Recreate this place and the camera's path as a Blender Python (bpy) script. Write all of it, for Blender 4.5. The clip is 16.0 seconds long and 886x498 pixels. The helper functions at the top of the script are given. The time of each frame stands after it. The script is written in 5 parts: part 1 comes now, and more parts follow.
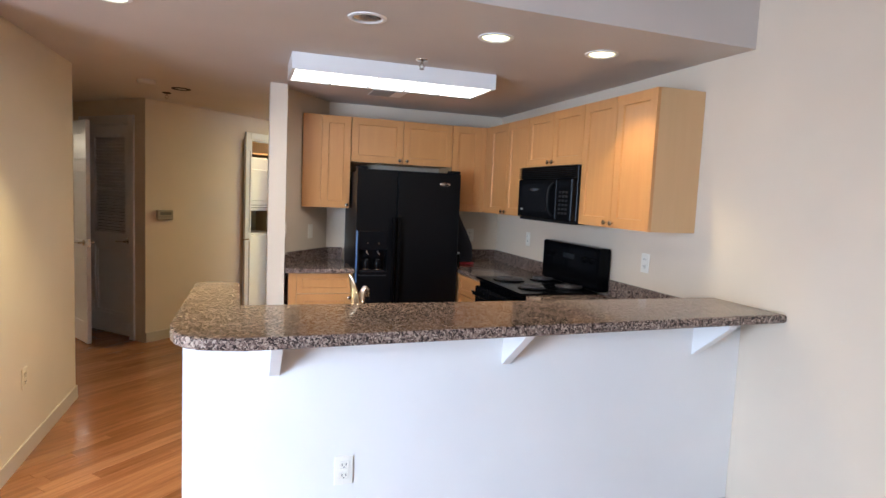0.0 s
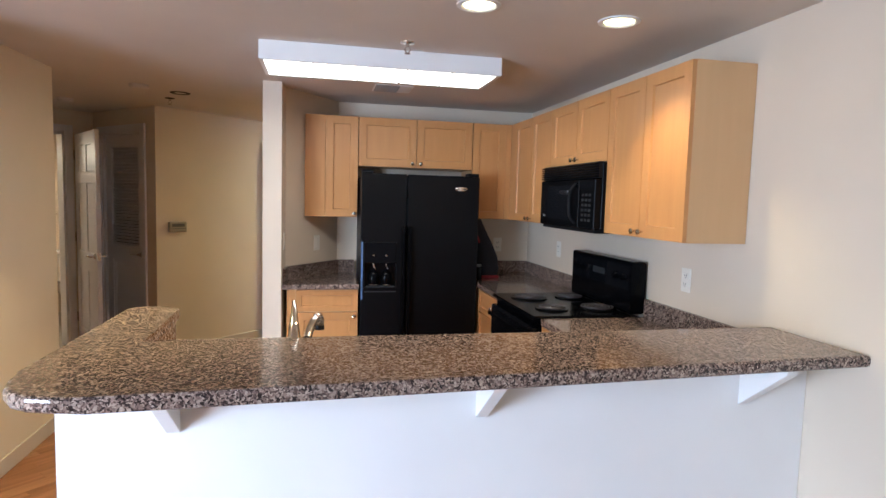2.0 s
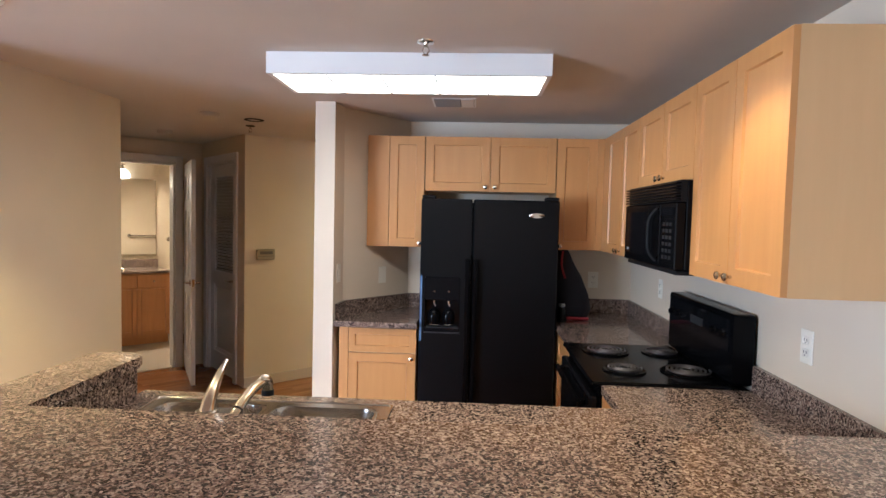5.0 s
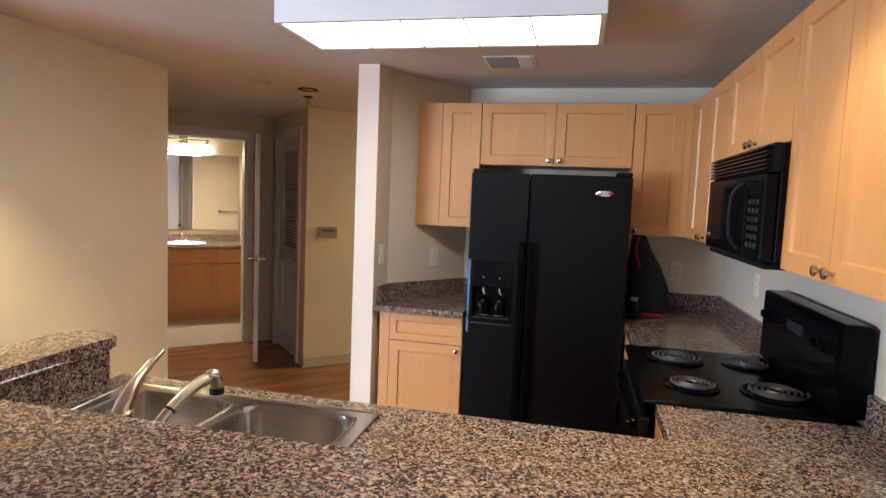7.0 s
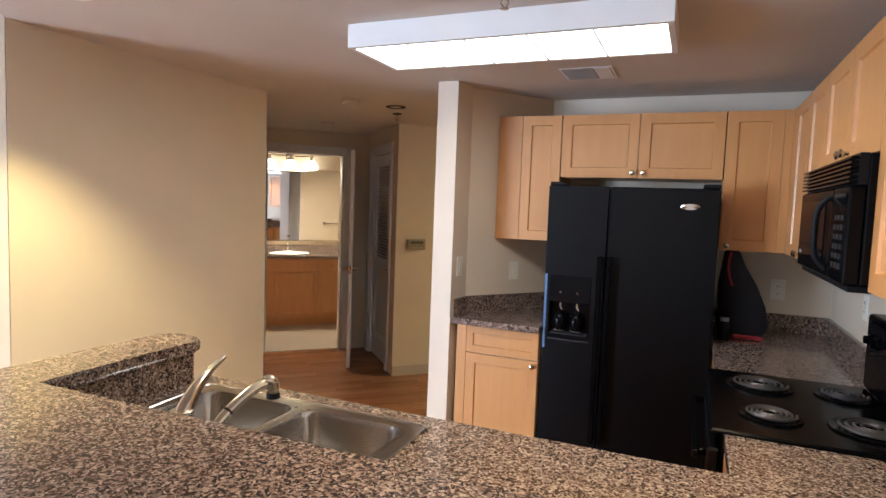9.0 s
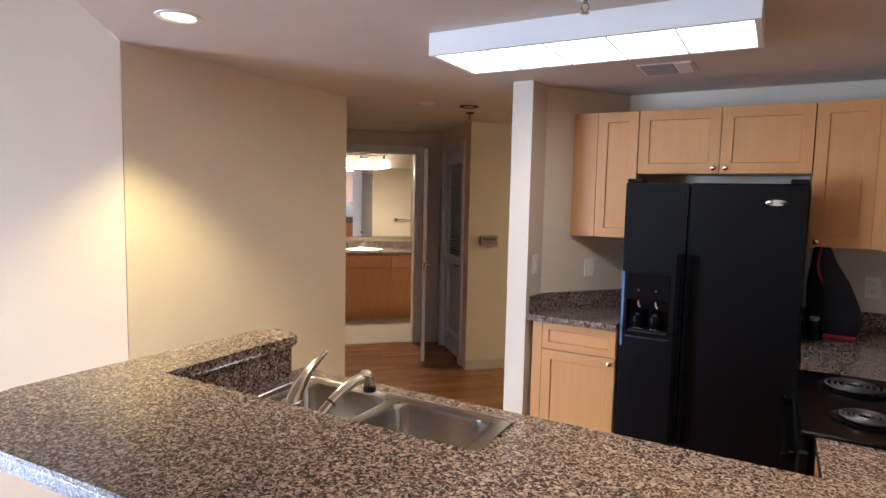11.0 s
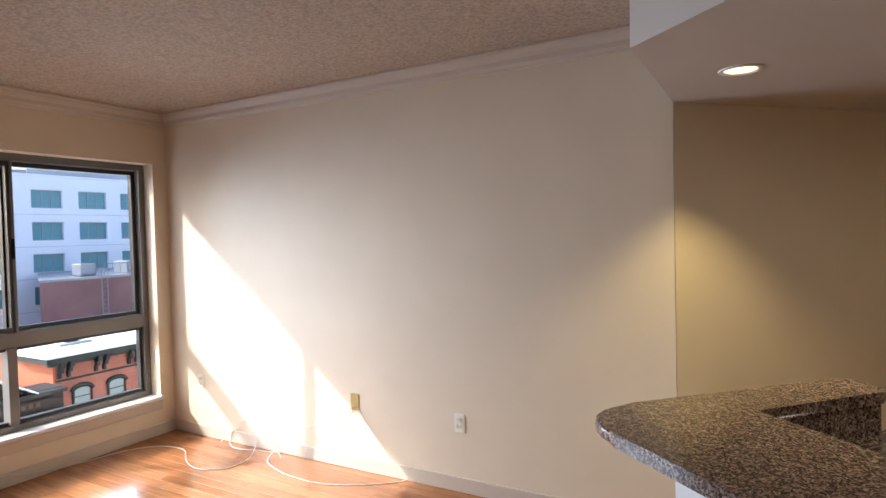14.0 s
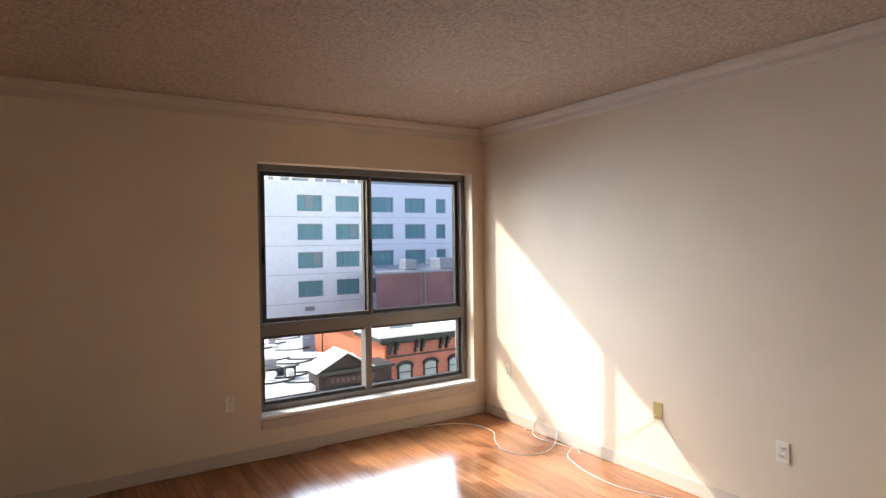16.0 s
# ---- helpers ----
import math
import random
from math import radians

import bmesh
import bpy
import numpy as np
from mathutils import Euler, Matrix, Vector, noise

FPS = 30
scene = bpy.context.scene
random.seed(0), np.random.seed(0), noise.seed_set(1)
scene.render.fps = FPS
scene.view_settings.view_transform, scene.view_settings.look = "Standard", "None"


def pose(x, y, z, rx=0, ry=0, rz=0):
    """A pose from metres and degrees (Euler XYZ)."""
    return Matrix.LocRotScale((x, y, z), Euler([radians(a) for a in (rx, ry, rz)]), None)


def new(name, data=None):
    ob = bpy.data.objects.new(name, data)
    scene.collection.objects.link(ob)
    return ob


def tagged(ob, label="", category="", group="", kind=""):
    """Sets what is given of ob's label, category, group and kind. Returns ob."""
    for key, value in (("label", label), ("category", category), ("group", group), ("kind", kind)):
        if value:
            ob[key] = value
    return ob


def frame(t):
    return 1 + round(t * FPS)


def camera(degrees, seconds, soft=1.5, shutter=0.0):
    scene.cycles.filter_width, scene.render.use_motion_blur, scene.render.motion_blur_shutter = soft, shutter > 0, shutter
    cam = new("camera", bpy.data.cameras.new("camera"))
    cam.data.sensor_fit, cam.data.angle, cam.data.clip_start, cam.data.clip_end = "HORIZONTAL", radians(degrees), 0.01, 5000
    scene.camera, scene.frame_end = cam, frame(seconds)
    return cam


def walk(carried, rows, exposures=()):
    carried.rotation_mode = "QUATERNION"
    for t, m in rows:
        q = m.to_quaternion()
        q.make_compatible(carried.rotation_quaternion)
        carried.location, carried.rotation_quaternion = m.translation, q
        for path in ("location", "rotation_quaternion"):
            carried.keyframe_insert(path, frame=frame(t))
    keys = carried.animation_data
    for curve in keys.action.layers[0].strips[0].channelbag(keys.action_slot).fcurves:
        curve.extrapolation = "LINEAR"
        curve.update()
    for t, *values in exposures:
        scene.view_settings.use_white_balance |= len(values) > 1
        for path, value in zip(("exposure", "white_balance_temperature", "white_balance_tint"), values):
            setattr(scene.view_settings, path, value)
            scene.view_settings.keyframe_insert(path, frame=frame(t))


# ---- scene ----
cam = camera(74.00, 16.0)
PATH = [
    (0.0, pose(1.346, 1.259, 1.517, 84.72, -2.61, -18.09)),
    (0.5, pose(1.437, 1.349, 1.525, 85.39, -2.60, -15.68)),
    (1.0, pose(1.559, 1.451, 1.525, 84.59, -2.87, -13.22)),
    (1.5, pose(1.769, 1.598, 1.524, 84.88, -2.64, -11.18)),
    (2.0, pose(1.853, 1.666, 1.527, 85.10, -1.60, -11.72)),
    (2.5, pose(1.942, 1.818, 1.541, 85.69, -1.22, -11.37)),
    (3.0, pose(2.035, 1.932, 1.546, 86.03, -1.92, -9.98)),
    (3.5, pose(2.148, 2.004, 1.543, 85.53, -1.71, -7.71)),
    (4.0, pose(2.296, 2.062, 1.560, 85.99, -1.83, -3.96)),
    (4.5, pose(2.395, 2.097, 1.573, 87.21, -1.46, -0.17)),
    (7.0, pose(2.715, 2.598, 1.538, 85.10, -2.35, 13.00)),
    (7.5, pose(2.812, 2.638, 1.551, 85.17, -2.04, 15.63)),
    (8.0, pose(2.856, 2.633, 1.559, 85.26, -1.94, 18.43)),
    (8.5, pose(2.871, 2.631, 1.558, 85.65, -2.13, 21.37)),
    (11.0, pose(2.851, 2.536, 1.592, 84.93, -1.25, 29.61)),
    (11.5, pose(2.852, 2.486, 1.595, 85.25, -1.28, 34.67)),
    (12.0, pose(2.823, 2.439, 1.600, 85.64, -0.67, 41.25)),
    (12.5, pose(2.796, 2.369, 1.614, 85.94, -0.29, 48.12)),
    (13.0, pose(2.785, 2.299, 1.622, 86.40, 0.18, 55.41)),
    (13.5, pose(2.762, 2.214, 1.628, 87.29, 0.89, 63.23)),
    (14.0, pose(2.752, 2.178, 1.628, 88.42, 1.42, 73.16)),
    (14.5, pose(2.774, 2.138, 1.625, 89.52, 1.83, 82.37)),
    (15.0, pose(2.784, 2.110, 1.627, 90.06, 1.78, 89.93)),
    (15.5, pose(2.824, 2.084, 1.634, 89.84, 1.39, 95.87)),
    (16.0, pose(2.844, 2.091, 1.643, 89.13, 0.77, 101.09)),
]

# exposure of the clip's camera: darker once it turns to the window
EXPOSURES = [(0.0, 2.62, 5650, 10), (1.5, 2.66, 5600, 10), (3.5, 2.78, 5550, 10), (7.0, 2.82, 5650, 10), (8.5, 2.82, 5650, 10), (11.0, 2.70, 5350, 10),
             (12.5, 2.34, 5650, 10), (13.5, 1.82, 6000, 10), (14.5, 1.36, 6250, 10), (16.0, 1.32, 6500, 10)]
walk(cam, PATH, EXPOSURES)

# ---- world and lights ----
# The living room, hall and bathroom stand at 43.8 degrees to the kitchen. Their frame has its origin in
# the corner beside the window: u runs along the long wall into the room, v out through that wall.
ANG = 43.834
LF = pose(-2.710, 1.393, 0, 0, 0, ANG)
KF = Matrix.Identity(4)
CEIL_K, CEIL_L = 2.265, 2.67


def world_light():
    w = bpy.data.worlds.new("world")
    scene.world = w
    w.use_nodes = True
    nt = w.node_tree
    sky = nt.nodes.new("ShaderNodeTexSky")
    sky.sky_type, sky.sun_disc = "NISHITA", False
    # the sun's light travels along this way in the room's frame
    way = LF.to_3x3() @ Vector((1.0, 0.672, -0.825))
    sky.sun_elevation = math.asin(-way.normalized().z)
    sky.sun_rotation = math.atan2(-way.x, -way.y)
    bg = nt.nodes["Background"]
    nt.links.new(sky.outputs[0], bg.inputs[0])
    sky.dust_density = 3.0
    bg.inputs[1].default_value = 0.15
    sun = new("sun", bpy.data.lights.new("sun", "SUN"))
    sun.data.energy, sun.data.angle, sun.data.color = 2.3, radians(0.53), (1.0, 0.95, 0.87)
    sun.matrix_world = way.to_track_quat("-Z", "Y").to_matrix().to_4x4()


def area_light(name, m, sx, sy, watts, color, spread=180):
    d = bpy.data.lights.new(name, "AREA")
    d.shape, d.size, d.size_y, d.energy, d.color, d.spread = "RECTANGLE", sx, sy, watts, color, radians(spread)
    ob = new(name, d)
    ob.matrix_world = m
    return ob


def spot(name, x, y, watts, color, cone):
    d = bpy.data.lights.new(name, "SPOT")
    d.energy, d.color, d.spot_size, d.spot_blend, d.shadow_soft_size = watts, color, radians(cone), 0.55, 0.04
    ob = new(name, d)
    ob.matrix_world = pose(x, y, CEIL_K - 0.012)


world_light()
# daylight of the sky coming down through the window opening
for k in range(4):
    area_light("sky_window", LF @ pose(0.03, -1.12, 0.592 + 0.465 * k, 0, -73, 0), 0.45, 1.5, 5.2, (0.70, 0.83, 1.0), 108)
area_light("fluorescent", pose(2.175, 4.87, 2.155), 1.1, 0.36, 1.3, (1.0, 0.90, 0.76))
for cx, cy, watts, color, cone in ((0.79, 4.06, 24, (1.0, 0.77, 0.33), 104), (2.435, 3.90, 5.5, (1.0, 0.76, 0.45), 98), (3.035, 3.935, 6.5, (1.0, 0.76, 0.40), 98)):
    spot("can_light", cx, cy, watts, color, cone)
area_light("vanity_light", LF @ pose(5.72, 4.72, 1.96), 0.5, 0.1, 5.8, (1.0, 0.80, 0.52))
area_light("laundry_light", LF @ pose(8.1, 2.32, 2.24), 0.3, 0.1, 0.6, (1.0, 0.72, 0.40))
# fill lamp without a fixture, added to lift the dark hall
area_light("hall_fill", LF @ pose(8.9, 1.2, 2.25), 0.3, 0.3, 8, (1.0, 0.83, 0.34))


# ---- materials ----
def mat(name, base=(0.8, 0.8, 0.8), rough=0.5, metal=0.0):
    m = bpy.data.materials.new(name)
    m.use_nodes = True
    b = m.node_tree.nodes["Principled BSDF"]
    b.inputs["Base Color"].default_value = (*base, 1)
    b.inputs["Roughness"].default_value = rough
    b.inputs["Metallic"].default_value = metal
    return m


def node(m, kind, **sock):
    n = m.node_tree.nodes.new(kind)
    for k, v in sock.items():
        n.inputs[k].default_value = v
    return n


def wire(m, a, b):
    m.node_tree.links.new(a, b)


def coords(m, scale=(1, 1, 1), space="Object"):
    tc = m.node_tree.nodes.new("ShaderNodeTexCoord")
    mp = m.node_tree.nodes.new("ShaderNodeMapping")
    mp.inputs["Scale"].default_value = scale
    wire(m, tc.outputs[space], mp.inputs[0])
    return mp.outputs[0]


def ramp(m, fac, stops):
    r = m.node_tree.nodes.new("ShaderNodeValToRGB")
    el = r.color_ramp.elements
    while len(el) < len(stops):
        el.new(0.5)
    for e, (p, c) in zip(el, stops):
        e.position, e.color = p, (*c, 1)
    wire(m, fac, r.inputs[0])
    return r.outputs[0]


def noise_tex(m, vec, scale, detail=3.0, rough=0.5):
    n = m.node_tree.nodes.new("ShaderNodeTexNoise")
    n.inputs["Scale"].default_value, n.inputs["Detail"].default_value, n.inputs["Roughness"].default_value = scale, detail, rough
    wire(m, vec, n.inputs["Vector"])
    return n.outputs["Fac"]


def bump(m, height, strength, dist=0.002):
    b = m.node_tree.nodes.new("ShaderNodeBump")
    b.inputs["Strength"].default_value, b.inputs["Distance"].default_value = strength, dist
    wire(m, height, b.inputs["Height"])
    wire(m, b.outputs[0], m.node_tree.nodes["Principled BSDF"].inputs["Normal"])


def bsdf(m):
    return m.node_tree.nodes["Principled BSDF"]


def paint(name, base, rough=0.55, grain=0.25):
    m = mat(name, base, rough)
    v = coords(m)
    big = noise_tex(m, v, 1.7, 3)
    c = ramp(m, big, [(0.3, tuple(x * 0.96 for x in base)), (0.7, tuple(min(1, x * 1.03) for x in base))])
    wire(m, c, bsdf(m).inputs["Base Color"])
    bump(m, noise_tex(m, v, 220, 2), grain, 0.0006)
    return m


def wood(name, light, dark, rough=0.38, scale=1.0, vary=0.0):
    m = mat(name, light, rough)
    v = coords(m, (14 * scale, 14 * scale, 1.1 * scale))
    if vary:
        info = m.node_tree.nodes.new("ShaderNodeObjectInfo")
        add = m.node_tree.nodes.new("ShaderNodeVectorMath")
        mul = m.node_tree.nodes.new("ShaderNodeMath")
        mul.operation, mul.inputs[1].default_value = "MULTIPLY", 40
        wire(m, info.outputs["Random"], mul.inputs[0])
        wire(m, v, add.inputs[0])
        wire(m, mul.outputs[0], add.inputs[1])
        v = add.outputs[0]
    g = noise_tex(m, v, 2.2, 6, 0.6)
    c = ramp(m, g, [(0.25, dark), (0.5, tuple((a + b) / 2 for a, b in zip(light, dark))), (0.72, light)])
    wire(m, c, bsdf(m).inputs["Base Color"])
    bump(m, g, 0.08, 0.0006)
    return m


def granite_mat():
    m = mat("granite", (0.2, 0.16, 0.13), 0.12)
    v = coords(m)
    vo = m.node_tree.nodes.new("ShaderNodeTexVoronoi")
    vo.inputs["Scale"].default_value = 200
    warp = node(m, "ShaderNodeTexNoise", Scale=60.0, Detail=2.0)
    wire(m, v, warp.inputs["Vector"])
    mixv = m.node_tree.nodes.new("ShaderNodeVectorMath")
    mixv.operation = "MULTIPLY_ADD"
    mixv.inputs[1].default_value = (0.02, 0.02, 0.02)
    wire(m, warp.outputs["Color"], mixv.inputs[0])
    wire(m, v, mixv.inputs[2])
    wire(m, mixv.outputs[0], vo.inputs["Vector"])
    sep = m.node_tree.nodes.new("ShaderNodeSeparateColor")
    wire(m, vo.outputs["Color"], sep.inputs[0])
    c = ramp(m, sep.outputs[0], [(0.0, (0.018, 0.013, 0.012)), (0.26, (0.050, 0.035, 0.031)), (0.42, (0.15, 0.100, 0.082)), (0.62, (0.25, 0.180, 0.145)), (0.84, (0.47, 0.375, 0.300)), (1.0, (0.22, 0.150, 0.125))])
    big = noise_tex(m, v, 46, 3)
    mx = m.node_tree.nodes.new("ShaderNodeMix")
    mx.data_type, mx.blend_type = "RGBA", "MULTIPLY"
    mx.inputs[0].default_value = 0.45
    wire(m, c, mx.inputs[6])
    wire(m, ramp(m, big, [(0.38, (0.62, 0.57, 0.55)), (0.58, (1, 1, 1))]), mx.inputs[7])
    wire(m, mx.outputs[2], bsdf(m).inputs["Base Color"])
    return m


def floor_mat(random_socket):
    """Stained strip flooring: grain along the strip, a tone of its own for each strip."""
    m = mat("floor_" + random_socket.lower().replace(" ", "_"), (0.4, 0.17, 0.07), 0.22)
    if random_socket == "Random":
        info = m.node_tree.nodes.new("ShaderNodeObjectInfo")
    else:
        info = m.node_tree.nodes.new("ShaderNodeNewGeometry")
    rnd = info.outputs[random_socket]
    v = coords(m, (1.5, 22, 22))
    add = m.node_tree.nodes.new("ShaderNodeVectorMath")
    mul = m.node_tree.nodes.new("ShaderNodeMath")
    mul.operation, mul.inputs[1].default_value = "MULTIPLY", 60
    wire(m, rnd, mul.inputs[0])
    wire(m, v, add.inputs[0])
    wire(m, mul.outputs[0], add.inputs[1])
    g = noise_tex(m, add.outputs[0], 1.6, 6, 0.65)
    grain = ramp(m, g, [(0.25, (0.55, 0.5, 0.45)), (0.7, (1.0, 1.0, 1.0))])
    tone = ramp(m, rnd, [(0.0, (0.31, 0.118, 0.042)), (0.5, (0.38, 0.155, 0.060)), (1.0, (0.44, 0.195, 0.078))])
    mx = m.node_tree.nodes.new("ShaderNodeMix")
    mx.data_type, mx.blend_type = "RGBA", "MULTIPLY"
    mx.inputs[0].default_value = 1.0
    wire(m, tone, mx.inputs[6])
    wire(m, grain, mx.inputs[7])
    wire(m, mx.outputs[2], bsdf(m).inputs["Base Color"])
    wear = noise_tex(m, coords(m, (1, 1, 1)), 5, 3)
    rr = ramp(m, wear, [(0.3, (0.12, 0.12, 0.12)), (0.7, (0.22, 0.22, 0.22))])
    wire(m, rr, bsdf(m).inputs["Roughness"])
    return m


def emit(name, color, strength):
    m = mat(name, color, 0.4)
    bsdf(m).inputs["Emission Color"].default_value = (*color, 1)
    bsdf(m).inputs["Emission Strength"].default_value = strength
    return m


def glass_mat(name, tint=(1, 1, 1)):
    m = mat(name, tint, 0.0)
    bsdf(m).inputs["Transmission Weight"].default_value = 1.0
    bsdf(m).inputs["IOR"].default_value = 1.05
    return m


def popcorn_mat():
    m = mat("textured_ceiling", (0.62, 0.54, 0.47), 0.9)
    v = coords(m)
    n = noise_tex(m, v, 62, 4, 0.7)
    # shade of the relief is put into the colour: its hollows are darker
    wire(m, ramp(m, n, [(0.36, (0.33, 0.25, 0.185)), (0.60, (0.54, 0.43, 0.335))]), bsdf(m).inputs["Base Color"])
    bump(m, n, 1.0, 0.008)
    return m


def brick_mat(name, a, b, mortar, scale=1.0):
    m = mat(name, a, 0.85)
    v = coords(m, (1, 1, 1))
    sep = m.node_tree.nodes.new("ShaderNodeSeparateXYZ")
    com = m.node_tree.nodes.new("ShaderNodeCombineXYZ")
    sm = m.node_tree.nodes.new("ShaderNodeMath")
    wire(m, v, sep.inputs[0])
    wire(m, sep.outputs[0], sm.inputs[0])
    wire(m, sep.outputs[1], sm.inputs[1])
    wire(m, sm.outputs[0], com.inputs[0])
    wire(m, sep.outputs[2], com.inputs[1])
    br = m.node_tree.nodes.new("ShaderNodeTexBrick")
    br.inputs["Color1"].default_value, br.inputs["Color2"].default_value, br.inputs["Mortar"].default_value = (*a, 1), (*b, 1), (*mortar, 1)
    br.inputs["Scale"].default_value = scale
    br.inputs["Brick Width"].default_value, br.inputs["Row Height"].default_value, br.inputs["Mortar Size"].default_value = 0.22, 0.075, 0.008
    wire(m, com.outputs[0], br.inputs["Vector"])
    big = noise_tex(m, v, 0.6, 4)
    mx = m.node_tree.nodes.new("ShaderNodeMix")
    mx.data_type, mx.blend_type = "RGBA", "MULTIPLY"
    mx.inputs[0].default_value = 0.7
    wire(m, br.outputs[0], mx.inputs[6])
    wire(m, ramp(m, big, [(0.3, (0.6, 0.6, 0.6)), (0.7, (1, 1, 1))]), mx.inputs[7])
    wire(m, mx.outputs[2], bsdf(m).inputs["Base Color"])
    return m


WALL = paint("wall_paint", (0.71, 0.61, 0.475))
WHITE_WALL = paint("bar_wall_paint", (0.80, 0.79, 0.76))
CEIL = paint("ceiling_paint", (0.60, 0.545, 0.49), 0.8, 0.4)
POPCORN = popcorn_mat()
TRIM = paint("trim_paint", (0.55, 0.475, 0.40), 0.4, 0.1)
CASING = paint("casing_paint", (0.74, 0.73, 0.73), 0.4, 0.05)
DOORPAINT = paint("door_paint", (0.76, 0.75, 0.75), 0.35, 0.05)
MAPLE = wood("maple", (0.56, 0.280, 0.096), (0.505, 0.243, 0.080), 0.38, vary=1)
MAPLE_SIDE = wood("maple_side", (0.62, 0.395, 0.19), (0.59, 0.37, 0.175), 0.45)
VANITY = wood("vanity_wood", (0.50, 0.235, 0.085), (0.42, 0.185, 0.065), 0.4, vary=1)
TOE = mat("dark_toe_kick", (0.10, 0.06, 0.035), 0.6)
GRANITE = granite_mat()
FLOOR_P, FLOOR_J = floor_mat("Random"), floor_mat("Random Per Island")
SUBFLOOR = mat("floor_joint", (0.06, 0.03, 0.015), 0.7)
BLACK = mat("black_enamel", (0.0025, 0.0025, 0.003), 0.2)
BLACK_TEX = mat("black_textured", (0.0035, 0.0036, 0.0042), 0.36)
bump(BLACK_TEX, noise_tex(BLACK_TEX, coords(BLACK_TEX), 450, 2), 0.35, 0.0006)
BLACK_GLASS = mat("black_glass", (0.006, 0.006, 0.007), 0.06)
BLACK_MATTE = mat("black_matte", (0.006, 0.006, 0.0065), 0.6)
COIL = mat("burner_coil", (0.13, 0.12, 0.12), 0.4, 0.7)
CHROME = mat("chrome", (0.72, 0.71, 0.69), 0.12, 1.0)
NICKEL = mat("brushed_nickel", (0.58, 0.53, 0.46), 0.17, 1.0)
STEEL = mat("stainless_steel", (0.56, 0.54, 0.51), 0.2, 1.0)
ALU = mat("window_metal", (0.045, 0.043, 0.042), 0.42, 0.4)
ALU_L = mat("window_metal_light", (0.17, 0.16, 0.15), 0.4, 0.4)
for dark in (BLACK, BLACK_TEX, BLACK_GLASS, BLACK_MATTE):
    bsdf(dark).inputs["Specular IOR Level"].default_value = 0.16
bsdf(BLACK).inputs["Specular IOR Level"].default_value = 0.09
GLASS = glass_mat("window_glass")
GLASS_SCREEN = glass_mat("screened_glass", (0.70, 0.75, 0.86))
PLASTIC = mat("white_plastic", (0.84, 0.80, 0.70), 0.35)
PLASTIC_DK = mat("slot_dark", (0.12, 0.11, 0.1), 0.5)
KEYCAP = mat("keycap_grey", (0.011, 0.011, 0.012), 0.5)
DARK_GREY = mat("dark_grey_plastic", (0.02, 0.021, 0.023), 0.4)
THERMO = mat("thermostat_case", (0.34, 0.30, 0.22), 0.45)
METAL_W = mat("white_enamel", (0.80, 0.80, 0.78), 0.28)
CERAMIC = mat("white_ceramic", (0.83, 0.81, 0.77), 0.1)
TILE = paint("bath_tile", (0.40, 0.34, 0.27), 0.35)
MIRROR = mat("mirror_silver", (0.9, 0.9, 0.9), 0.01, 1.0)
LIT = emit("lit_diffuser", (1.0, 0.93, 0.80), 0.78)
LIT_BULB = emit("lit_bulb", (1.0, 0.86, 0.42), 1.2)
LIT_GLOBE = emit("lit_globe", (1.0, 0.88, 0.66), 0.8)
REFLECTOR = mat("can_reflector", (0.75, 0.73, 0.70), 0.2, 0.8)
TAPE = mat("blue_tape", (0.09, 0.17, 0.33), 0.5)
BAGCLOTH = paint("bag_cloth", (0.015, 0.017, 0.026), 0.9, 0.9)
RED = mat("red_cloth", (0.30, 0.02, 0.03), 0.8)
BRASS = mat("brass_plate", (0.52, 0.40, 0.16), 0.35, 0.4)
CABLE = mat("white_cable", (0.62, 0.58, 0.52), 0.45)
CONCRETE = paint("white_facade", (0.90, 0.93, 0.97), 0.8)
BAND = mat("facade_joint", (0.45, 0.46, 0.48), 0.8)
DARKWIN = mat("far_window_glass", (0.16, 0.34, 0.38), 0.08)
DARKWIN2 = mat("far_window_blind", (0.25, 0.32, 0.33), 0.4)
ROOFW = paint("snowy_roof", (0.74, 0.77, 0.80), 0.9)
BRICK_R = brick_mat("red_brick", (0.42, 0.12, 0.075), (0.34, 0.09, 0.06), (0.36, 0.26, 0.22))
BRICK_D = brick_mat("dull_brick", (0.36, 0.17, 0.15), (0.30, 0.14, 0.13), (0.3, 0.22, 0.2))
STUCCO = paint("orange_render", (0.52, 0.17, 0.09), 0.85)
CORNICE = mat("dark_cornice", (0.030, 0.035, 0.034), 0.8)
TIMBER = mat("dark_timber", (0.028, 0.02, 0.018), 0.8)
LETTERS = mat("faded_lettering", (0.075, 0.045, 0.04), 0.8)
ASPHALT = paint("snowy_street", (0.45, 0.46, 0.48), 0.9)
OWN = paint("own_facade_bounce", (0.70, 0.68, 0.64), 0.8)
GREYM = mat("grey_metal", (0.35, 0.36, 0.37), 0.5, 0.4)


# ---- building blocks ----
ORG = {}


def box(bm, x0, x1, y0, y1, z0, z1, bevel=0.0, seg=1):
    vs = bmesh.ops.create_cube(bm, size=1.0)["verts"]
    for v in vs:
        v.co = Vector((x0 if v.co.x < 0 else x1, y0 if v.co.y < 0 else y1, z0 if v.co.z < 0 else z1))
    if bevel:
        es = list({e for v in vs for e in v.link_edges})
        bmesh.ops.bevel(bm, geom=es, offset=bevel, segments=seg, affect="EDGES", profile=0.5)
    return bm


